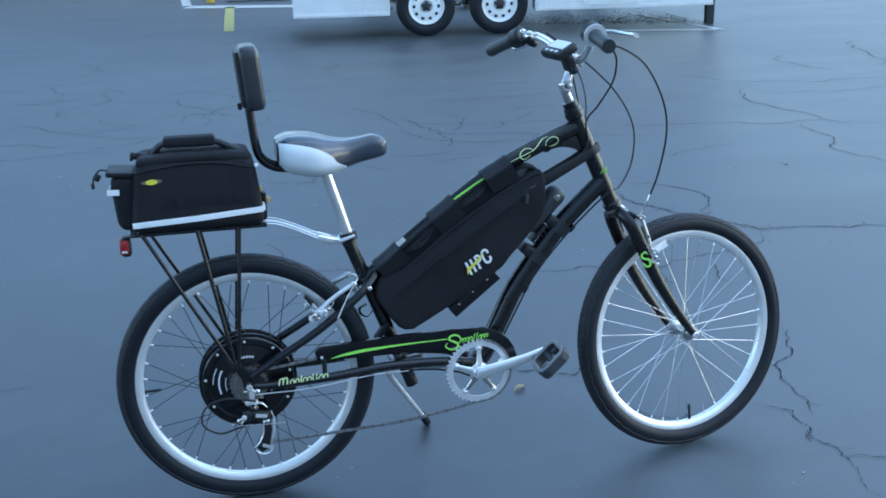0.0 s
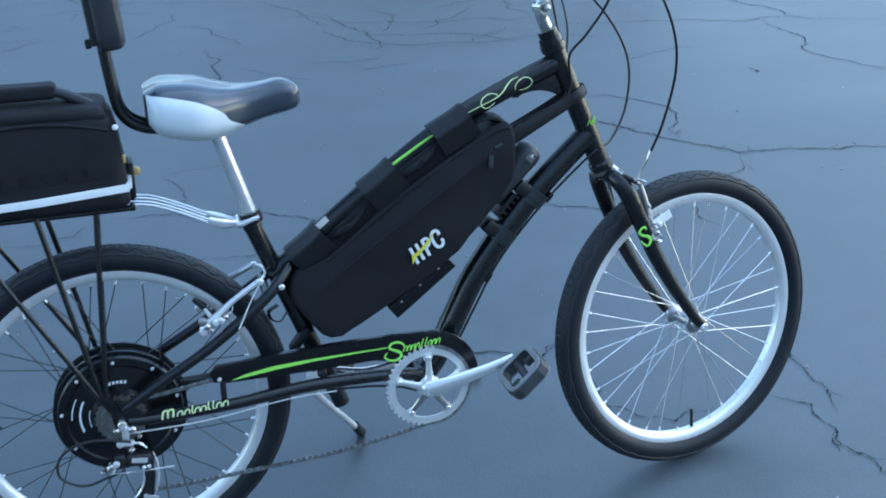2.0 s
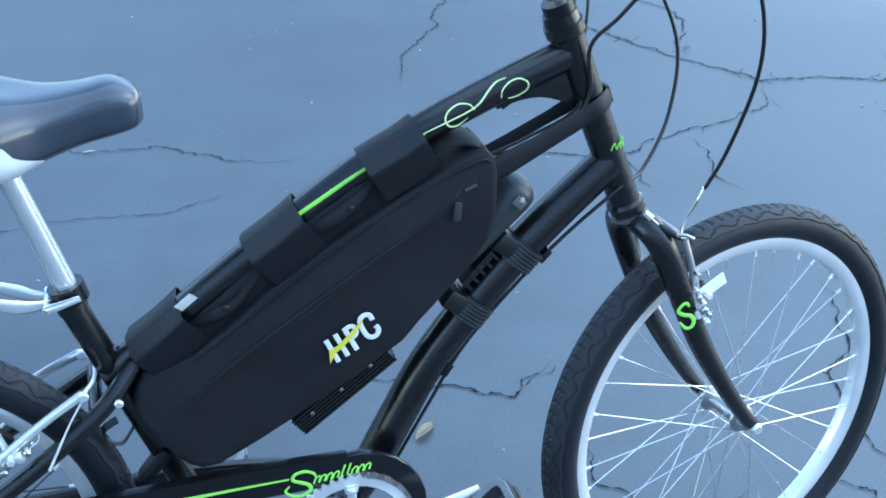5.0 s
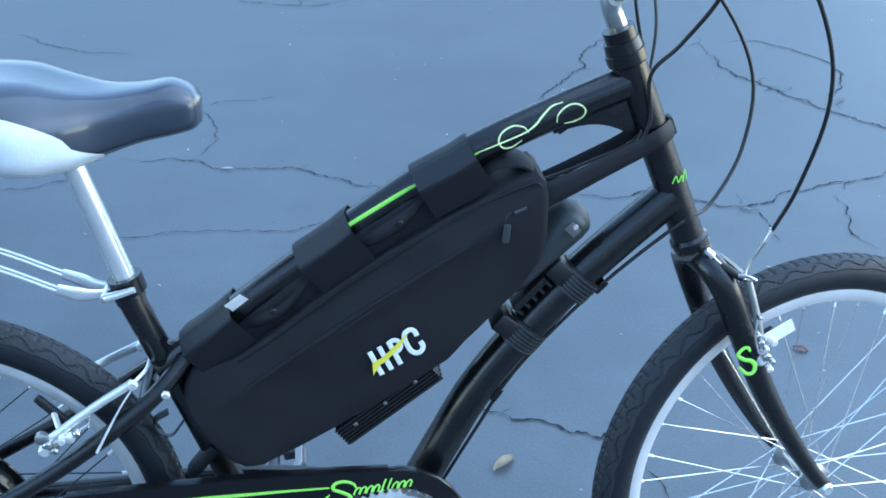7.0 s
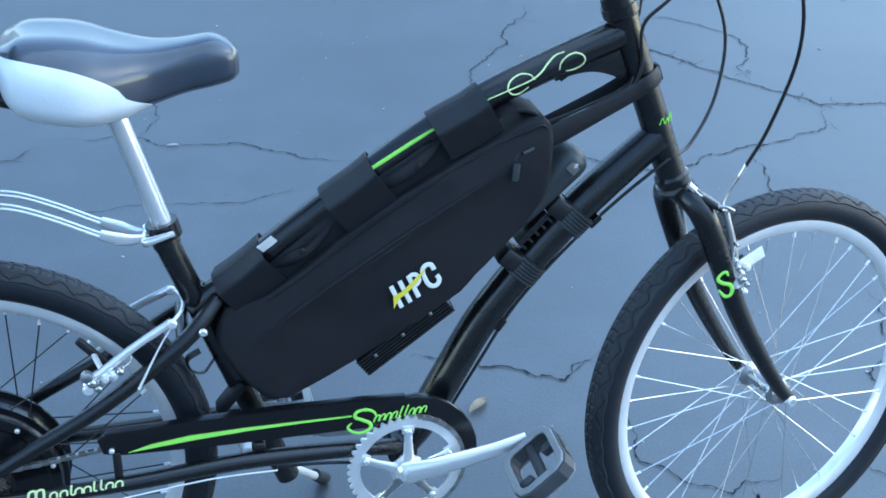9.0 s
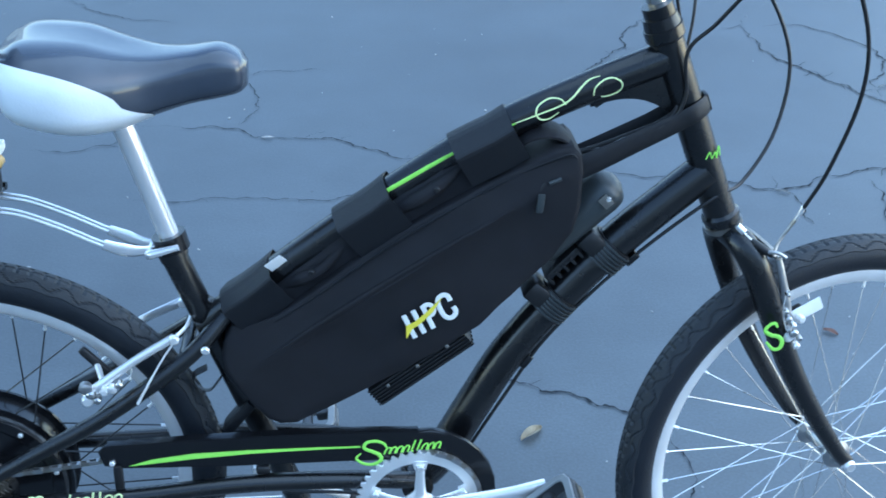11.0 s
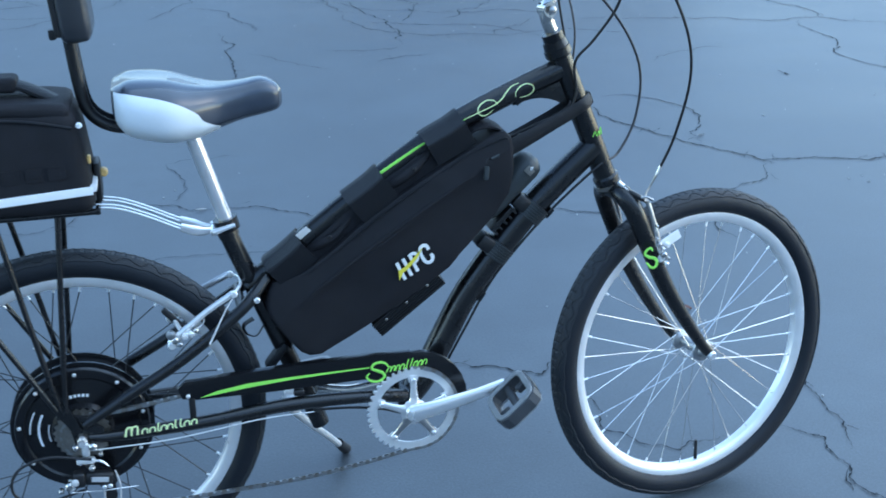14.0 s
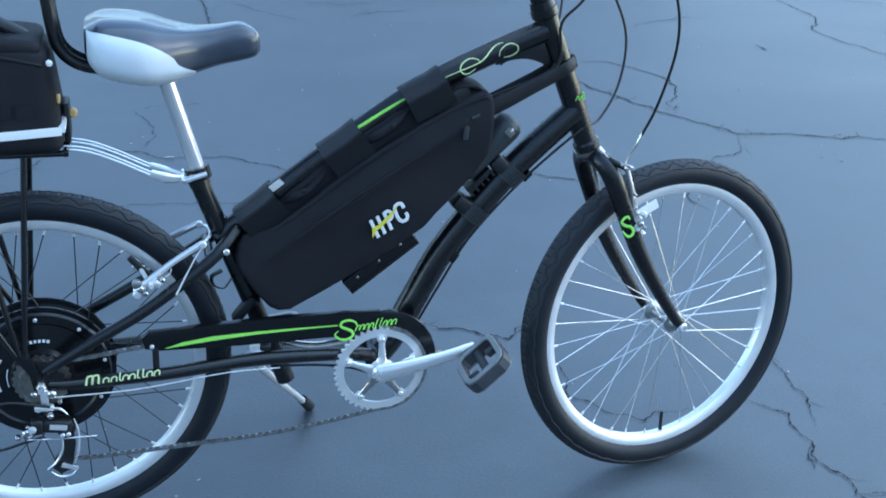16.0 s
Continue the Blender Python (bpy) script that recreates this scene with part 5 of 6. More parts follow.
part("handle_pad", bm, FABRIC, bag)
bm = lathe(B(), [(0.002, -0.004), (0.0045, -0.003), (0.0055, 0), (0.0045, 0.003), (0.002, 0.004)], (0.058, -0.082, 0.917), n=12)
part("zip_bead", bm, REFLECT, bag, "small white zip bead")
bm = B()
rbox(bm, (0.066, 0.120, 0.140), 0.020, T(-0.266, 0, 0.838, 0, 4, 0), cuts=8)
for v in bm.verts:
    v.co.x += 0.16 * max(0, 0.88 - v.co.z)
fabric_noise(bm, 0.006, 22)
part("rear_pocket", bm, FABRIC, bag)
bm = B()
rbox(bm, (0.070, 0.124, 0.014), 0.005, T(-0.270, 0, 0.910, 0, 4, 0), cuts=4)
part("pocket_rim", bm, STRAP, bag)
bm = B()
rbox(bm, (0.030, 0.004, 0.015), 0.0015, T(-0.290, -0.0605, 0.868, 0, 2, 0), cuts=1)
rbox(bm, (0.004, 0.118, 0.015), 0.0015, T(-0.299, 0, 0.868, 0, 2, 0), cuts=1)
part("reflective_tab", bm, REFLECT, bag)
bm = tube(B(), [(-0.300, -0.03, 0.918), (-0.318, -0.04, 0.922), (-0.333, -0.045, 0.905), (-0.336, -0.045, 0.888)], 0.0022, n=8)
rbox(bm, (0.014, 0.012, 0.020), 0.005, T(-0.324, -0.045, 0.905, 0, 30, 0))
rbox(bm, (0.009, 0.009, 0.016), 0.004, T(-0.337, -0.045, 0.885))
part("drawcord", bm, PLASTIC, bag)
bm = tube(B(), [(-0.245, 0.0, 0.936), (-0.228, -0.01, 0.950), (-0.205, -0.01, 0.946), (-0.19, 0.0, 0.956), (-0.172, 0.01, 0.944)], [0.004, 0.006, 0.004, 0.007, 0.004], n=8)
rbox(bm, (0.028, 0.020, 0.016), 0.005, T(-0.232, -0.006, 0.946, 0, 20, 0))
part("buckle", bm, PLASTIC, bag)
bm = B()
rbox(bm, (0.006, 0.012, 0.014), 0.002, T(0.066, -0.055, 0.852), cuts=2)
part("zip_pull", bm, ORANGE, bag, "small amber tab")
bm = B()
lathe(bm, [(0.005, -0.008), (0.0075, -0.006), (0.0075, 0.006), (0.005, 0.008)], (0.084, 0, 0.812), n=16)
part("release_knob", bm, ORANGE, bag, "amber release knob")
bm = B()
rbox(bm, (0.012, 0.05, 0.07), 0.004, T(0.074, 0, 0.800))
rbox(bm, (0.30, 0.09, 0.010), 0.004, T(-0.09, 0, 0.7655))
part("base_plate", bm, PLASTIC, bag)

# ---- battery bag in the frame ----
pack = thing("battery_bag", BIKE, "black nylon battery bag strapped into the bicycle frame", "bag", base=(0.58, 0, 0.60))
outline = [(0.361, 0.588), (0.350, 0.568), (0.345, 0.545), (0.349, 0.525), (0.362, 0.506), (0.383, 0.474), (0.404, 0.449), (0.420, 0.440), (0.443, 0.440), (0.467, 0.453), (0.543, 0.495), (0.640, 0.556),
           (0.690, 0.592), (0.710, 0.617), (0.745, 0.653), (0.782, 0.693), (0.804, 0.730), (0.811, 0.770), (0.811, 0.815), (0.808, 0.836), (0.798, 0.846), (0.778, 0.842), (0.735, 0.818), (0.672, 0.783),
           (0.597, 0.736), (0.533, 0.691), (0.470, 0.642), (0.420, 0.606), (0.380, 0.590)]
bm = B()
cx, cz = 0.58, 0.65
rings = []
for sc, y in ((0.965, -0.0500), (0.985, -0.0492), (0.997, -0.0465), (1.0, -0.042), (1.0, -0.015), (1.0, 0.015), (1.0, 0.042), (0.997, 0.0465), (0.985, 0.0492), (0.965, 0.0500)):
    rings.append([bm.verts.new((cx + (x - cx) * sc, y, cz + (z - cz) * sc)) for x, z in outline])
for a, b in zip(rings, rings[1:]):
    for i in range(len(outline)):
        j = (i + 1) % len(outline)
        bm.faces.new((a[i], a[j], b[j], b[i]))
bm.faces.new(rings[0][::-1])
bm.faces.new(rings[-1])
c0, c1 = Vector((0.395, 0, 0.538)), Vector((0.744, 0, 0.778))
along = (c1 - c0).normalized()
across = Vector((-along.z, 0, along.x))
for off in (-0.12, -0.09, -0.06, -0.035, -0.014, -0.007, 0.0, 0.007, 0.014, 0.03, 0.05):
    bmesh.ops.bisect_plane(bm, geom=[*bm.verts, *bm.edges, *bm.faces], plane_co=c0 + across * off, plane_no=across)
for k in range(1, 28):
    bmesh.ops.bisect_plane(bm, geom=[*bm.verts, *bm.edges, *bm.faces], plane_co=c0 + along * (-0.06 + 0.0185 * k), plane_no=along)
for v in bm.verts:
    dist = (v.co - c0).dot(across)
    if abs(v.co.y) > 0.02:
        sgn = math.copysign(1, v.co.y)
        if dist > 0:
            v.co.y -= sgn * min(0.016, 0.26 * dist)
        run = (v.co - c0).dot(along)
        if abs(dist) < 0.015 and 0.0 < run < 0.45:
            v.co.y += sgn * 0.0045 * (1 - abs(dist) / 0.015) * min(1, run / 0.05, (0.45 - run) / 0.08)
        v.co.y += sgn * (0.0042 * noise.noise(v.co * 11) + 0.0020 * noise.noise(v.co * 34))
part("body", bm, FABRIC, pack)
bm = tube(B(), [c0 + along * t + across * (0.002 + 0.004 * math.sin(t * 9)) + Vector((0, -0.0525, 0)) for t in (0.01, 0.08, 0.15, 0.22, 0.29, 0.35, 0.40)], [0.001, 0.0040, 0.0044, 0.0040, 0.0042, 0.0036, 0.001], n=8, flat=(0.6, 1))
part("seam", bm, FABRIC, pack)
edge = [(0.420, 0.600), (0.470, 0.634), (0.533, 0.683), (0.597, 0.728), (0.672, 0.775), (0.735, 0.810), (0.778, 0.832), (0.797, 0.836), (0.804, 0.815), (0.805, 0.770)]
bm = tube(B(), [(x, -0.0405 - 0.006 * (x > 0.74), z) for x, z in edge], 0.0017, n=6, sub=5)
part("piping", bm, STRAP, pack, "thin black piping along the edge")
bm = B()
rbox(bm, (0.40, 0.046, 0.070), 0.016, T(0.555, 0, 0.716, 0, -36, 0), cuts=16)
for v in bm.verts:
    v.co.y += 0.004 * noise.noise(v.co * 30) + 0.003 * noise.noise(v.co * 70)
    v.co.z += 0.004 * noise.noise(v.co * 25 + Vector((3, 1, 4))) - 0.9 * (v.co.x - 0.555) ** 2
part("inner_sleeve", bm, FABRIC, pack, "wrinkled black inner sleeve of the battery")
bm = B()
rbox(bm, (0.016, 0.030, 0.060), 0.004, T(0.362, -0.010, 0.432, 0, 38, 0))
part("strap_end", bm, STRAP, pack)
TUBE_LINE = ((0.391, 0.629, 38, 0.011), (0.541, 0.746, 36.5, 0.0085), (0.688, 0.844, 30, 0.0045))
for x, z, ang, fold in TUBE_LINE:
    u = Vector((math.cos(radians(ang)), 0, math.sin(radians(ang))))
    w = Vector((-u.z, 0, u.x))
    c = Vector((x, 0, z))
    side = [(-0.0420 if fold < 0.01 else -0.036, -0.0345), (-0.020, -0.0382), (fold - 0.004, -0.0425), (fold, -0.0422), (fold + 0.0022, -0.0395), (0.0195, -0.0160), (0.0222, -0.0085)]
    sect = side + [(0.0232, 0.0)] + [(n_, -y) for n_, y in side[::-1]]
    bm = B()
    rows = []
    for k, (n_, y) in enumerate(sect):
        inn = 0.0028
        row = []
        for o in (0, 1):
            nn = n_ - (inn if abs(y) < 0.03 else 0) * o
            yy = y - math.copysign(inn, y) * o if abs(y) > 0.005 else y
            row.append([bm.verts.new(c + u * (e * 0.0405) + w * (nn + 0.0012 * math.cos(e * 3 + x * 40)) + Vector((0, yy, 0))) for e in (-1, -0.33, 0.33, 1)])
        rows.append(row)
    for r0, r1 in zip(rows, rows[1:]):
        for i in range(3):
            bm.faces.new((r0[0][i], r0[0][i + 1], r1[0][i + 1], r1[0][i]))
            bm.faces.new((r0[1][i + 1], r0[1][i], r1[1][i], r1[1][i + 1]))
        bm.faces.new((r0[0][0], r1[0][0], r1[1][0], r0[1][0]))
        bm.faces.new((r0[0][3], r0[1][3], r1[1][3], r1[0][3]))
    for r in (rows[0], rows[-1]):
        for i in range(3):
            bm.faces.new((r[0][i], r[1][i], r[1][i + 1], r[0][i + 1]))
    part("strap", bm, STRAP, pack, "wide black hook-and-loop strap", smooth=False)
bm = tube(B(), [(0.785, -0.036, 0.802), (0.830, -0.034, 0.823), (0.880, -0.030, 0.847), (0.930, -0.026, 0.871), (0.956, -0.0228, 0.885), (0.974, 0.0, 0.890), (0.956, 0.0228, 0.882), (0.905, 0.028, 0.854), (0.833, 0.031, 0.817), (0.790, 0.034, 0.797)],
          [0.0150, 0.0148, 0.0135, 0.0125, 0.0120, 0.0120, 0.0120, 0.0085, 0.0085, 0.0085], n=10, flat=(0.20, 1.0))
part("strap", bm, STRAP, pack, "black strap round the head tube")
bm = B()
rbox(bm, (0.006, 0.018, 0.024), 0.002, T(0.973, 0.002, 0.891, 0, -22, 0))
part("buckle", bm, PLASTIC, pack)
bm = tube(B(), [(0.728, 0, 0.832), (0.740, 0, 0.846), (0.760, 0, 0.853), (0.780, 0, 0.851), (0.794, 0, 0.842), (0.800, 0, 0.828)], [0.026, 0.030, 0.031, 0.030, 0.028, 0.022], n=14, flat=(1.0, 0.22))
part("top_flap", bm, FABRIC, pack)
# wiring between tube and bag
bm = tube(B(), [(0.430, -0.018, 0.640), (0.455, -0.024, 0.655), (0.480, -0.026, 0.668), (0.510, -0.020, 0.700)], [0.006, 0.010, 0.007, 0.006], n=10)
part("wiring", bm, FABRIC, pack)
bm = tube(B(), [(0.565, -0.016, 0.745), (0.600, -0.024, 0.765), (0.630, -0.024, 0.785), (0.660, -0.018, 0.81)], [0.007, 0.011, 0.010, 0.006], n=10)
part("wiring", bm, FABRIC, pack)
for c in ((0.468, -0.032, 0.668), (0.628, -0.033, 0.785)):
    bm = B()
    bolt(bm, c, 0.004, 0.004, 8)
    part("connector", bm, PLASTIC, pack)
# print: three slanted white letters' shapes as bars, crossed by a yellow flash
LOGO = T(0.619, -0.0555, 0.611, 0, -31, 0)
bm = B()
for pts, r in (([(-0.030, -0.019), (-0.026, 0.019)], 0.0036), ([(-0.016, -0.019), (-0.012, 0.019)], 0.0036),
               ([(-0.002, -0.019), (0.002, 0.019)], 0.0036), ([(0.001, 0.0165), (0.008, 0.017), (0.0125, 0.013), (0.0125, 0.006), (0.008, 0.001), (0.001, 0.000)], 0.0034),
               ([(0.037, 0.006), (0.0375, 0.014), (0.033, 0.0185), (0.026, 0.0175), (0.0215, 0.011), (0.0195, 0.000), (0.0195, -0.010), (0.024, -0.0165), (0.031, -0.0165), (0.036, -0.011), (0.036, -0.004)], 0.0036)):
    tube(bm, [(x, 0, z) for x, z in pts], r, n=8, sub=4, flat=(0.25, 1))
place(bm, LOGO)
part("logo_print", bm, WHITE, pack, "white slanted shapes crossed by a yellow flash")
bm = plate(B(), [(-0.040, -0.013), (-0.031, 0.004), (-0.018, 0.0035), (0.000, 0.0075), (0.030, 0.0165), (0.010, 0.0045), (-0.002, 0.0005), (-0.014, -0.003), (-0.026, -0.004)], -0.0022, -0.0010)
place(bm, LOGO)
part("logo_print", bm, YELLOW, pack)
bm = B()
tube(bm, [(0.757, -0.047, 0.769), (0.758, -0.048, 0.785), (0.762, -0.046, 0.797), (0.777, -0.043, 0.807)], [0.0035, 0.003, 0.004, 0.003], n=8)
part("zip_slider", bm, PLASTIC, pack)
bm = B()
rbox(bm, (0.010, 0.004, 0.026), 0.002, T(0.758, -0.0545, 0.774, 0, 4, 0), cuts=2)
part("zip_pull", bm, POD, pack, "grey zip pull")
bm = tube(B(), [(0.768, -0.0515, 0.800), (0.783, -0.0505, 0.806)], 0.0026, n=8, sub=1)
part("zip_stop", bm, POD, pack)
# finned controller under the bag
ang = math.degrees(math.atan2(0.555 - 0.459, 0.688 - 0.565))
HS = T(0.6135, 0, 0.520, 0, -ang, 0)
bm = B()
rbox(bm, (0.158, 0.082, 0.030), 0.003, HS @ T(0, 0, 0.004))
sink = part("motor_controller", place(bm, Matrix.Identity(4)), PLASTIC, pack, "black finned aluminium motor controller")
for k in range(6):
    for s in (-1, 1):
        bm = B()
        rbox(bm, (0.158, 0.004, 0.0026), 0.0008, HS @ T(0, 0.0425 * s, -0.009 + 0.0052 * k), cuts=1)
        part("fin", bm, PLASTIC, sink)
for k in range(8):
    bm = B()
    rbox(bm, (0.158, 0.003, 0.006), 0.0008, HS @ T(0, -0.036 + 0.0103 * k, -0.013), cuts=1)
    part("fin", bm, PLASTIC, sink)
for x in (-0.05, 0.0, 0.05):
    bm = B()
    bolt(bm, HS @ Vector((x, -0.0445, 0.010)), 0.003, 0.002, 8)
    part("bolt", bm, STEEL, sink)

# ---- charger pod held to the down tube by two ribbed clips ----
pod = thing("battery_pod", BIKE, "small grey-black plastic pod clipped on the bicycle down tube", "case", base=(0.82, 0, 0.70))
v = Vector((0.105, 0, 0.110)).normalized()
a0 = Vector((0.770, 0, 0.683))
bm = tube(B(), [a0, a0 + v * 0.012, a0 + v * 0.112, a0 + v * 0.130, a0 + v * 0.139], [0.018, 0.026, 0.029, 0.024, 0.010], n=20, sub=4, flat=(1.15, 1))
body = part("body", bm, POD, pod)
bm = B()
rbox(bm, (0.018, 0.002, 0.014), 0.0008, T(0.847, -0.0345, 0.766, 0, 45, 0), cuts=1)
part("label_plate", bm, STEEL, pod, "small grey plate")
bm = B()
lathe(bm, [(0.004, -0.0355), (0.003, -0.0375)], (0.850, 0, 0.770), n=10)
part("rivet", bm, CHROME, pod)
for c in ((0.862, 0, 0.677), (0.795, 0, 0.602)):
    vd = Vector((0.07, 0, 0.08)).normalized() if c[0] > 0.82 else Vector((0.072, 0, 0.092)).normalized()
    cc = Vector(c)
    bm = tube(B(), [cc - vd * 0.017, cc + vd * 0.017], 0.0305, n=24, sub=1)
    clip = part("clip", bm, PLASTIC, pod, "black ribbed tube clip")
    bm = B()
    for k in range(6):
        p = cc + vd * (-0.0135 + 0.0054 * k)
        tube(bm, [p - vd * 0.0013, p + vd * 0.0013], 0.0325, n=24, sub=1)
    part("rib", bm, POD, clip)
    w = Vector((-vd.z, 0, vd.x))
    m3 = Matrix.Translation(cc + w * 0.032) @ Matrix.Rotation(-math.atan2(vd.z, vd.x), 4, 'Y')
    bm = B()
    rbox(bm, (0.030, 0.052, 0.034), 0.006, m3)
    part("jaw", bm, PLASTIC, clip)
bm = B()
for k in range(5):
    p = Vector((0.810, 0, 0.622)).lerp(Vector((0.846, 0, 0.662)), k / 4) + Vector((-0.024, 0, 0.022))
    rbox(bm, (0.0045, 0.048, 0.014), 0.001, Matrix.Translation(p) @ Matrix.Rotation(radians(-48), 4, 'Y'), cuts=1)
rbox(bm, (0.060, 0.044, 0.010), 0.002, Matrix.Translation((0.800, 0, 0.668)) @ Matrix.Rotation(radians(-48), 4, 'Y'))
part("toothed_rail", bm, PLASTIC, pod)

# cable stops under the down tube
for x, z, ang in ((0.895, 0.672, 47), (0.762, 0.512, 56)):
    bm = B()
    rbox(bm, (0.022, 0.012, 0.010), 0.002, T(x, -0.012, z, 0, -ang, 0), cuts=2)
    part("cable_stop", bm, PAINT, frame_part)

# ---- fallen leaf ----
bm = B()
rows = []
for i in range(9):
    t = i / 8
    w = 0.011 * math.sin(math.pi * min(1, t * 0.95 + 0.04)) ** 0.7
    rows.append([bm.verts.new((0.062 * (t - 0.5) + 0.003 * math.sin(3 * t), s * w + 0.004 * t * t, 0.006 + 0.007 * abs(s) + 0.004 * math.sin(4 * t))) for s in (-1, -0.5, 0, 0.5, 1)])
for a, b in zip(rows, rows[1:]):
    for j in range(4):
        bm.faces.new((a[j], a[j + 1], b[j + 1], b[j]))
bmesh.ops.solidify(bm, geom=bm.faces[:], thickness=0.0008)
lo = min(v.co.z for v in bm.verts)
bmesh.ops.translate(bm, verts=bm.verts, vec=(0, 0, -lo))
me = bpy.data.meshes.new("fallen_leaf")
bm.to_mesh(me)
bm.free()
me.materials.append(LEAF)
leaf = tagged(new("fallen_leaf", me), "dry curled tan leaf lying on the asphalt", "leaf", "leaves on the asphalt")
leaf.matrix_world = T(1.052, 3.243, 0.0, 0, 0, 38)
red_me = me.copy()
red_me.materials[0] = material("rust_leaf", (0.30, 0.17, 0.13), 0.7, scale=80, spread=0.25, bump=0.4)
red_leaf = tagged(new("fallen_leaf", red_me), "small rust-coloured leaf on the asphalt", "leaf", "leaves on the asphalt")
red_leaf.matrix_world = T(1.79, 3.58, 0.0, 0, 0, -40) @ Matrix.Diagonal((0.55, 0.75, 0.6, 1))
# pale chips on the cracks, which reuse the leaf's mesh and object name
pale_me = me.copy()
pale_me.materials[0] = CONCRETE
for x, y, turn, size in ((0.465, 4.66, 5, 0.6), (1.92, 4.28, -35, 0.7), (2.55, 5.07, 20, 0.6)):
    chip = tagged(new("fallen_leaf", pale_me), "small pale chip lying on a crack", "leaf", "leaves on the asphalt")
    chip.matrix_world = T(x, y, 0.003, 0, 0, turn) @ Matrix.Diagonal((size, size * 0.8, size * 0.5, 1))

# ---- trailer in the distance ----
TR = pose(2.69, 12.82, 0.0, 0, 0, -5)
trailer = thing("cargo_trailer", TR, "white enclosed cargo trailer with tread plate skirts and two axles", "trailer")
bm = B()
rbox(bm, (5.1, 2.1, 1.75), 0.04, T(1.0, 1.14, 1.52))
part("body", bm, TRAILER_W, trailer)
for x0, x1 in ((-1.50, -0.42), (1.24, 3.34)):
    bm = B()
    rbox(bm, (x1 - x0, 0.04, 0.44), 0.008, T((x0 + x1) / 2, 0.075, 0.475))
    part("skirt", bm, TREAD, trailer, "bright diamond tread plate skirt")
    bm = B()
    rbox(bm, (x1 - x0, 0.055, 0.035), 0.006, T((x0 + x1) / 2, 0.072, 0.268), cuts=1)
    part("skirt_edge", bm, ALLOY, trailer)
bm = B()
rbox(bm, (5.0, 1.9, 0.14), 0.01, T(1.0, 1.16, 0.55), cuts=1)
part("chassis", bm, DARK, trailer)
bm = B()
for a in range(0, 181, 12):
    x, z = 0.41 + 0.86 * math.cos(radians(a)), 0.36 + 0.46 * math.sin(radians(a))
    rbox(bm, (0.20, 0.30, 0.02), 0.005, T(x, 0.20, z, 0, 90 - a, 0), cuts=1)
part("fender", bm, ALLOY, trailer)
bm = B()
rbox(bm, (0.66, 0.02, 0.30), 0.005, T(2.12, 0.045, 0.45), cuts=1)
part("sign_plate", bm, WHITE, trailer, "plain white plate on the skirt")
for x in (0.0, 0.84):
    prof = [(0.20, -0.06), (0.235, -0.085), (0.29, -0.09), (0.328, -0.07), (0.335, -0.03), (0.335, 0.06), (0.31, 0.09), (0.20, 0.07)]
    wheel = part("wheel", lathe(B(), prof, (x, 0.20, 0.335), n=48, closed=True), RUBBER, trailer, "trailer wheel with a white steel rim")
    prof = [(0.205, -0.075), (0.198, -0.080), (0.185, -0.055), (0.165, -0.045), (0.12, -0.060), (0.075, -0.062), (0.06, -0.05)]
    part("rim", lathe(B(), prof, (x, 0.20, 0.335), n=40, caps=False), STEEL_W, wheel)
    # dark discs laid on the rim stand in for the shade in its holes
    for k in range(10):
        a = 2 * math.pi * k / 10
        bm = B()
        lathe(bm, [(0.020, -0.056), (0.020, -0.0585)], (x + 0.138 * math.cos(a), 0.20, 0.335 + 0.138 * math.sin(a)), n=10)
        part("rim_hole_shade", bm, DARK, wheel)
    bm = B()
    for k in range(5):
        a = 2 * math.pi * (k + 0.25) / 5
        tube(bm, [(x, 0.14, 0.335), (x + 0.06 * math.cos(a), 0.136, 0.335 + 0.06 * math.sin(a))], [0.022, 0.012], n=8, sub=1)
    lathe(bm, [(0.045, -0.06), (0.04, -0.085), (0.02, -0.10)], (x, 0.20, 0.335), n=20)
    part("hub_cap", bm, DARK, wheel)
bm = B()
tube(bm, [(-1.35, 0.5, 0.50), (-1.9, 1.1, 0.50)], 0.05, n=8, sub=1)
part("tow_bar", bm, DARK, trailer)
bm = B()
rbox(bm, (0.10, 0.10, 0.50), 0.01, T(3.42, 0.4, 0.25), cuts=1)
part("jack_leg", bm, DARK, trailer)


def paint_line(name, x0, y0, x1, y1, w, mat, label):
    bm = B()
    a, b = Vector((x0, y0, 0)), Vector((x1, y1, 0))
    s = Vector((-(b - a).y, (b - a).x, 0)).normalized() * w / 2
    n = 24
    up, dn = [], []
    for i in range(n + 1):
        c = a.lerp(b, i / n)
        j = 1 + 0.10 * noise.noise(c * 7)
        up.append(bm.verts.new((c + s * j) + Vector((0, 0, 0.004))))
        dn.append(bm.verts.new((c - s * j) + Vector((0, 0, 0.004))))
    for i in range(n):
        bm.faces.new((dn[i], dn[i + 1], up[i + 1], up[i]))
    ob = setting(name, bm, mat, label)
    ob.parent = ground
    return ob


paint_line("road_line", 0.03, 18.0, 1.75, 17.4, 0.42, LINE_W, "worn white parking line on the asphalt")
paint_line("road_line", 0.03, 18.2, 0.0, 19.6, 0.14, LINE_W, "worn white parking line on the asphalt")
paint_line("road_line", 0.52, 14.35, 0.66, 17.75, 0.13, LINE_Y, "worn yellow parking line on the asphalt")
paint_line("road_line", 4.9, 12.62, 5.99, 12.26, 0.10, LINE_W, "worn white parking line on the asphalt")
paint_line("road_line", 5.99, 12.26, 5.75, 14.2, 0.10, LINE_W, "worn white parking line on the asphalt")

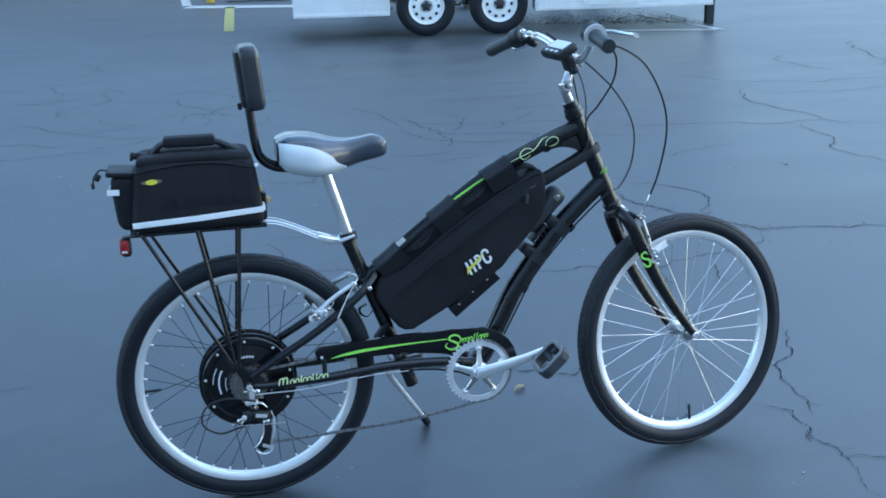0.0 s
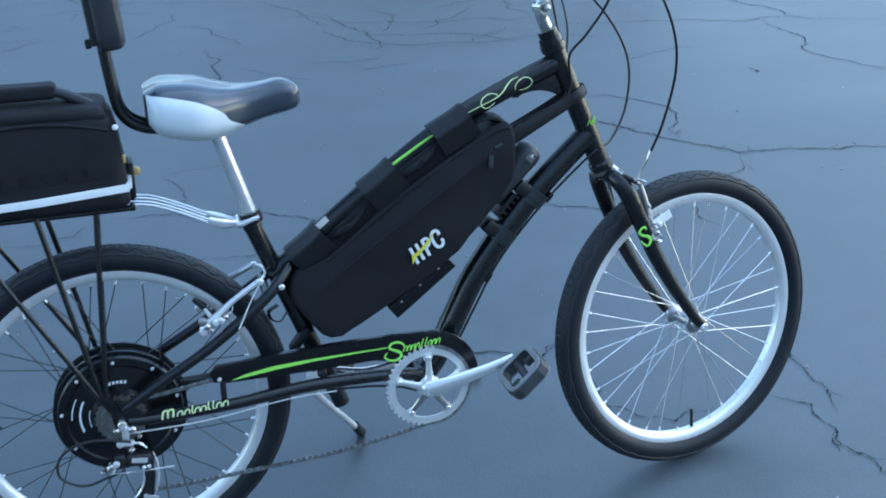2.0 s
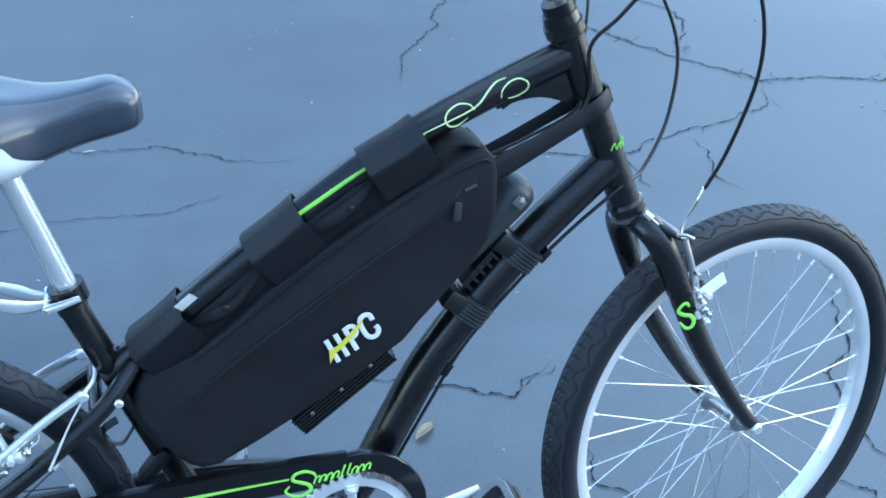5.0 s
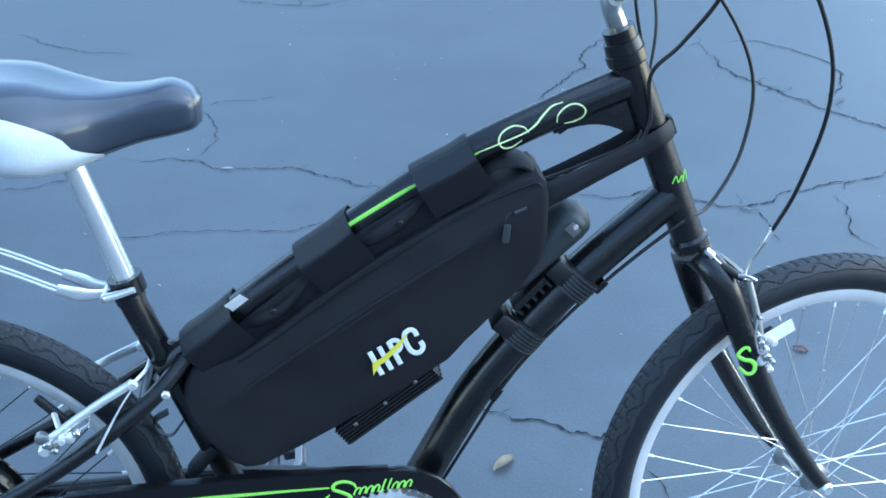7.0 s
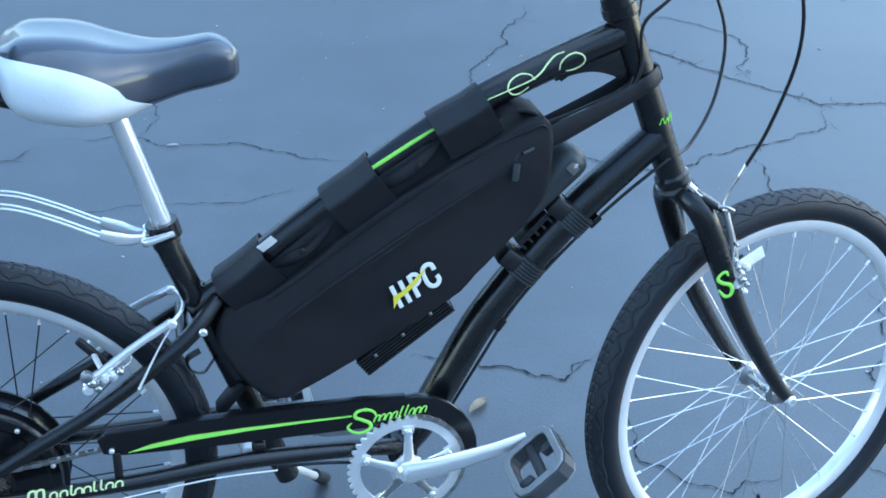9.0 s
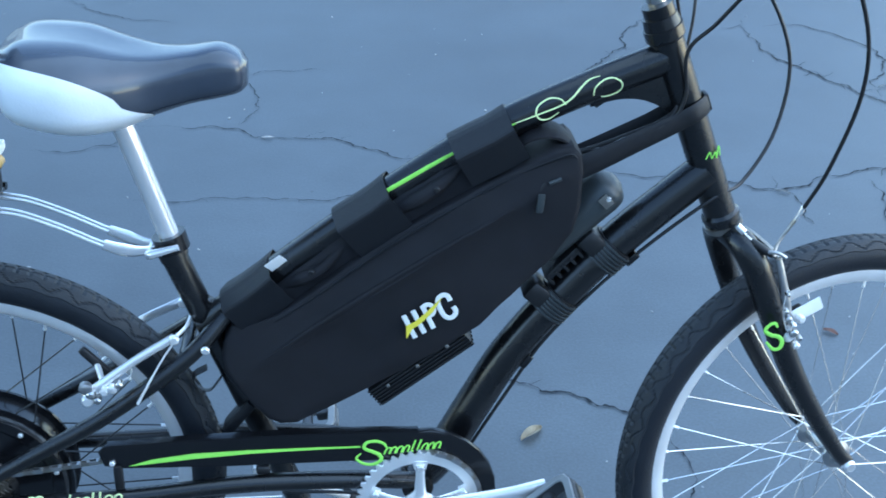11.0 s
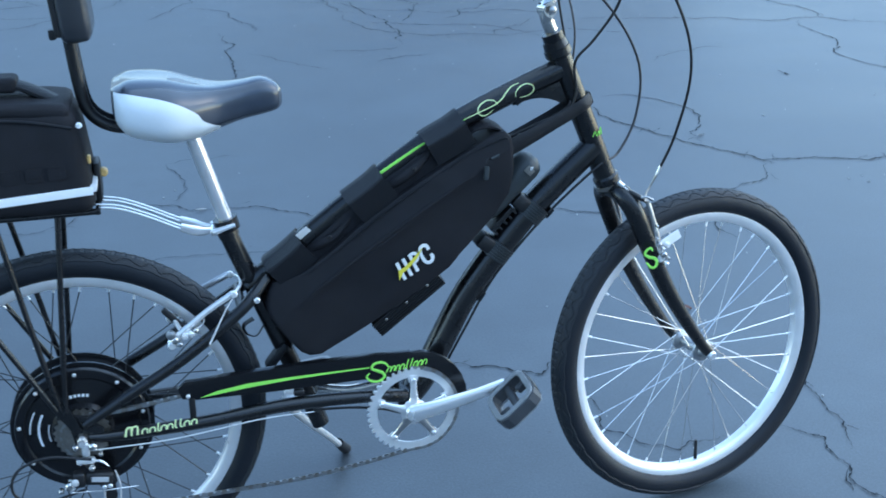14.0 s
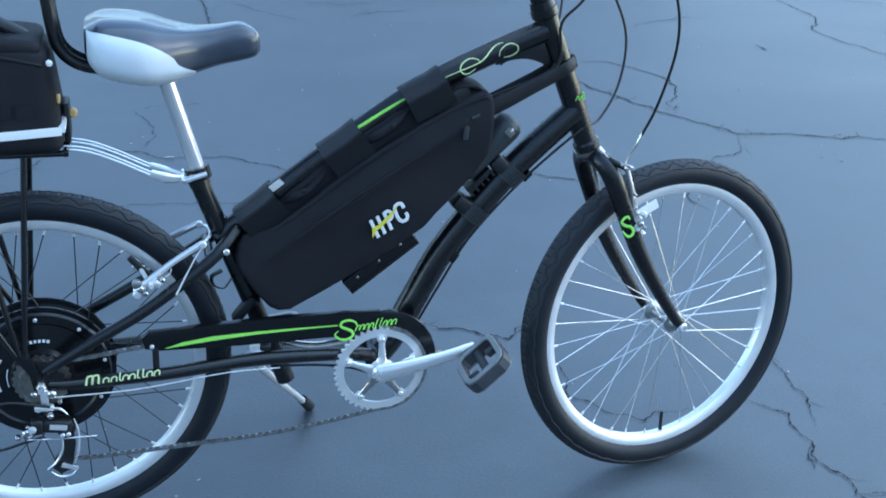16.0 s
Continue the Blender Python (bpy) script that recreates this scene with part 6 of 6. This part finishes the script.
# ---- bollard and wheel stop behind the parking bays ----
post = thing("bollard", pose(0.40, 18.75, 0), "yellow painted steel bollard standing on the asphalt", "bollard")
bm = lathe(B(), [(0.06, 0), (0.062, 0.01), (0.062, 0.98), (0.05, 1.02), (0.02, 1.04)], n=24)
bmesh.ops.rotate(bm, verts=bm.verts, matrix=Matrix.Rotation(radians(90), 3, 'X'))
part("post", bm, YELLOW_P, post)
bm = B()
rbox(bm, (1.0, 0.5, 0.16), 0.03, T(0, 0, 0.08))
me = bpy.data.meshes.new("concrete_step")
bmesh.ops.recalc_face_normals(bm, faces=bm.faces)
bm.to_mesh(me)
bm.free()
me.materials.append(CONCRETE)
stepb = tagged(new("concrete_step", me), "low pale concrete step beside the parking bay", "step")
stepb.matrix_world = T(1.15, 18.9, 0, 0, 0, -6)

# ---- pale grit scattered on the asphalt ----
grit_rng = random.Random(11)
bm = B()
for _ in range(280):
    x, y = grit_rng.uniform(-1.5, 4.5), grit_rng.uniform(1.9, 8.5)
    q = grit_rng.choice((0.0022, 0.003, 0.003, 0.004, 0.006))
    rbox(bm, (q * grit_rng.uniform(1, 2.5), q, q * 0.6), q * 0.25, T(x, y, q * 0.28, 0, 0, grit_rng.uniform(0, 180)), cuts=1)
setting("grit", bm, CONCRETE, "pale grit scattered on the asphalt", kind="stuff")

# ---- low shrubs behind the trailer ----
shrub_rng = random.Random(7)
LEAVES = material("dull_shrub_leaves", (0.055, 0.062, 0.030), 0.7, second=(0.10, 0.085, 0.045), scale=3)


def shrub(x, y, wide, high):
    ob = thing("shrub", pose(x, y, 0), "low dull green shrub growing behind the trailer", "shrub", group="shrubs behind the trailer")
    bm = B()
    tips = []
    for k in range(9):
        a = shrub_rng.uniform(0, 2 * math.pi)
        tip = Vector((wide * 0.8 * math.cos(a) * shrub_rng.uniform(0.3, 1), wide * 0.5 * math.sin(a), high * shrub_rng.uniform(0.5, 0.95)))
        tube(bm, [(0, 0, 0), tip * 0.5 + Vector((0, 0, 0.05)), tip], [0.014, 0.008, 0.003], n=5, sub=2)
        tips.append(tip)
    part("stem", bm, DARK, ob)
    bm = B()
    for _ in range(900):
        c = shrub_rng.choice(tips) * shrub_rng.uniform(0.35, 1.05) + Vector([shrub_rng.gauss(0, 0.09) for _ in range(3)])
        c.z = max(0.03, c.z)
        u = Vector([shrub_rng.uniform(-1, 1) for _ in range(3)]).normalized()
        w = u.orthogonal().normalized()
        q = shrub_rng.uniform(0.02, 0.045)
        vs = [bm.verts.new(c + u * q), bm.verts.new(c + w * q * 0.45 + Vector((0, 0, q * 0.2))), bm.verts.new(c - u * q), bm.verts.new(c - w * q * 0.45 + Vector((0, 0, q * 0.2)))]
        bm.faces.new(vs)
    part("leaves", bm, LEAVES, ob)


for k in range(2, 8):
    shrub(1.4 + 0.62 * k + shrub_rng.uniform(-0.1, 0.1), 16.3 + shrub_rng.uniform(-0.3, 0.3) - 0.05 * k, 0.5, shrub_rng.uniform(0.5, 0.75))

# ---- dead leaves and weeds, with the trailer's shade put into their dark colour ----
litter_rng = random.Random(31)
LITTER = material("shaded_litter", (0.070, 0.072, 0.050), 0.9, second=(0.045, 0.046, 0.030), scale=9, spread=0.4)
bm = B()
for _ in range(2200):
    x = litter_rng.uniform(3.95, 6.1)
    y = 13.55 - 0.30 * (x - 4) + abs(litter_rng.gauss(0, 0.8))
    size = litter_rng.uniform(0.006, 0.020)
    m = T(x, y, 0.006 + litter_rng.uniform(0, 0.012), litter_rng.uniform(-18, 18), litter_rng.uniform(-18, 18), litter_rng.uniform(0, 360))
    bm.faces.new([bm.verts.new(m @ Vector(p)) for p in ((-size, 0, 0), (0, -size * 0.45, size * 0.2), (size, 0, 0), (0, size * 0.45, size * 0.15))])
setting("shaded_litter", bm, LITTER, "leaf litter and weeds under the trailer, its shade put into their dark colour", kind="stuff")
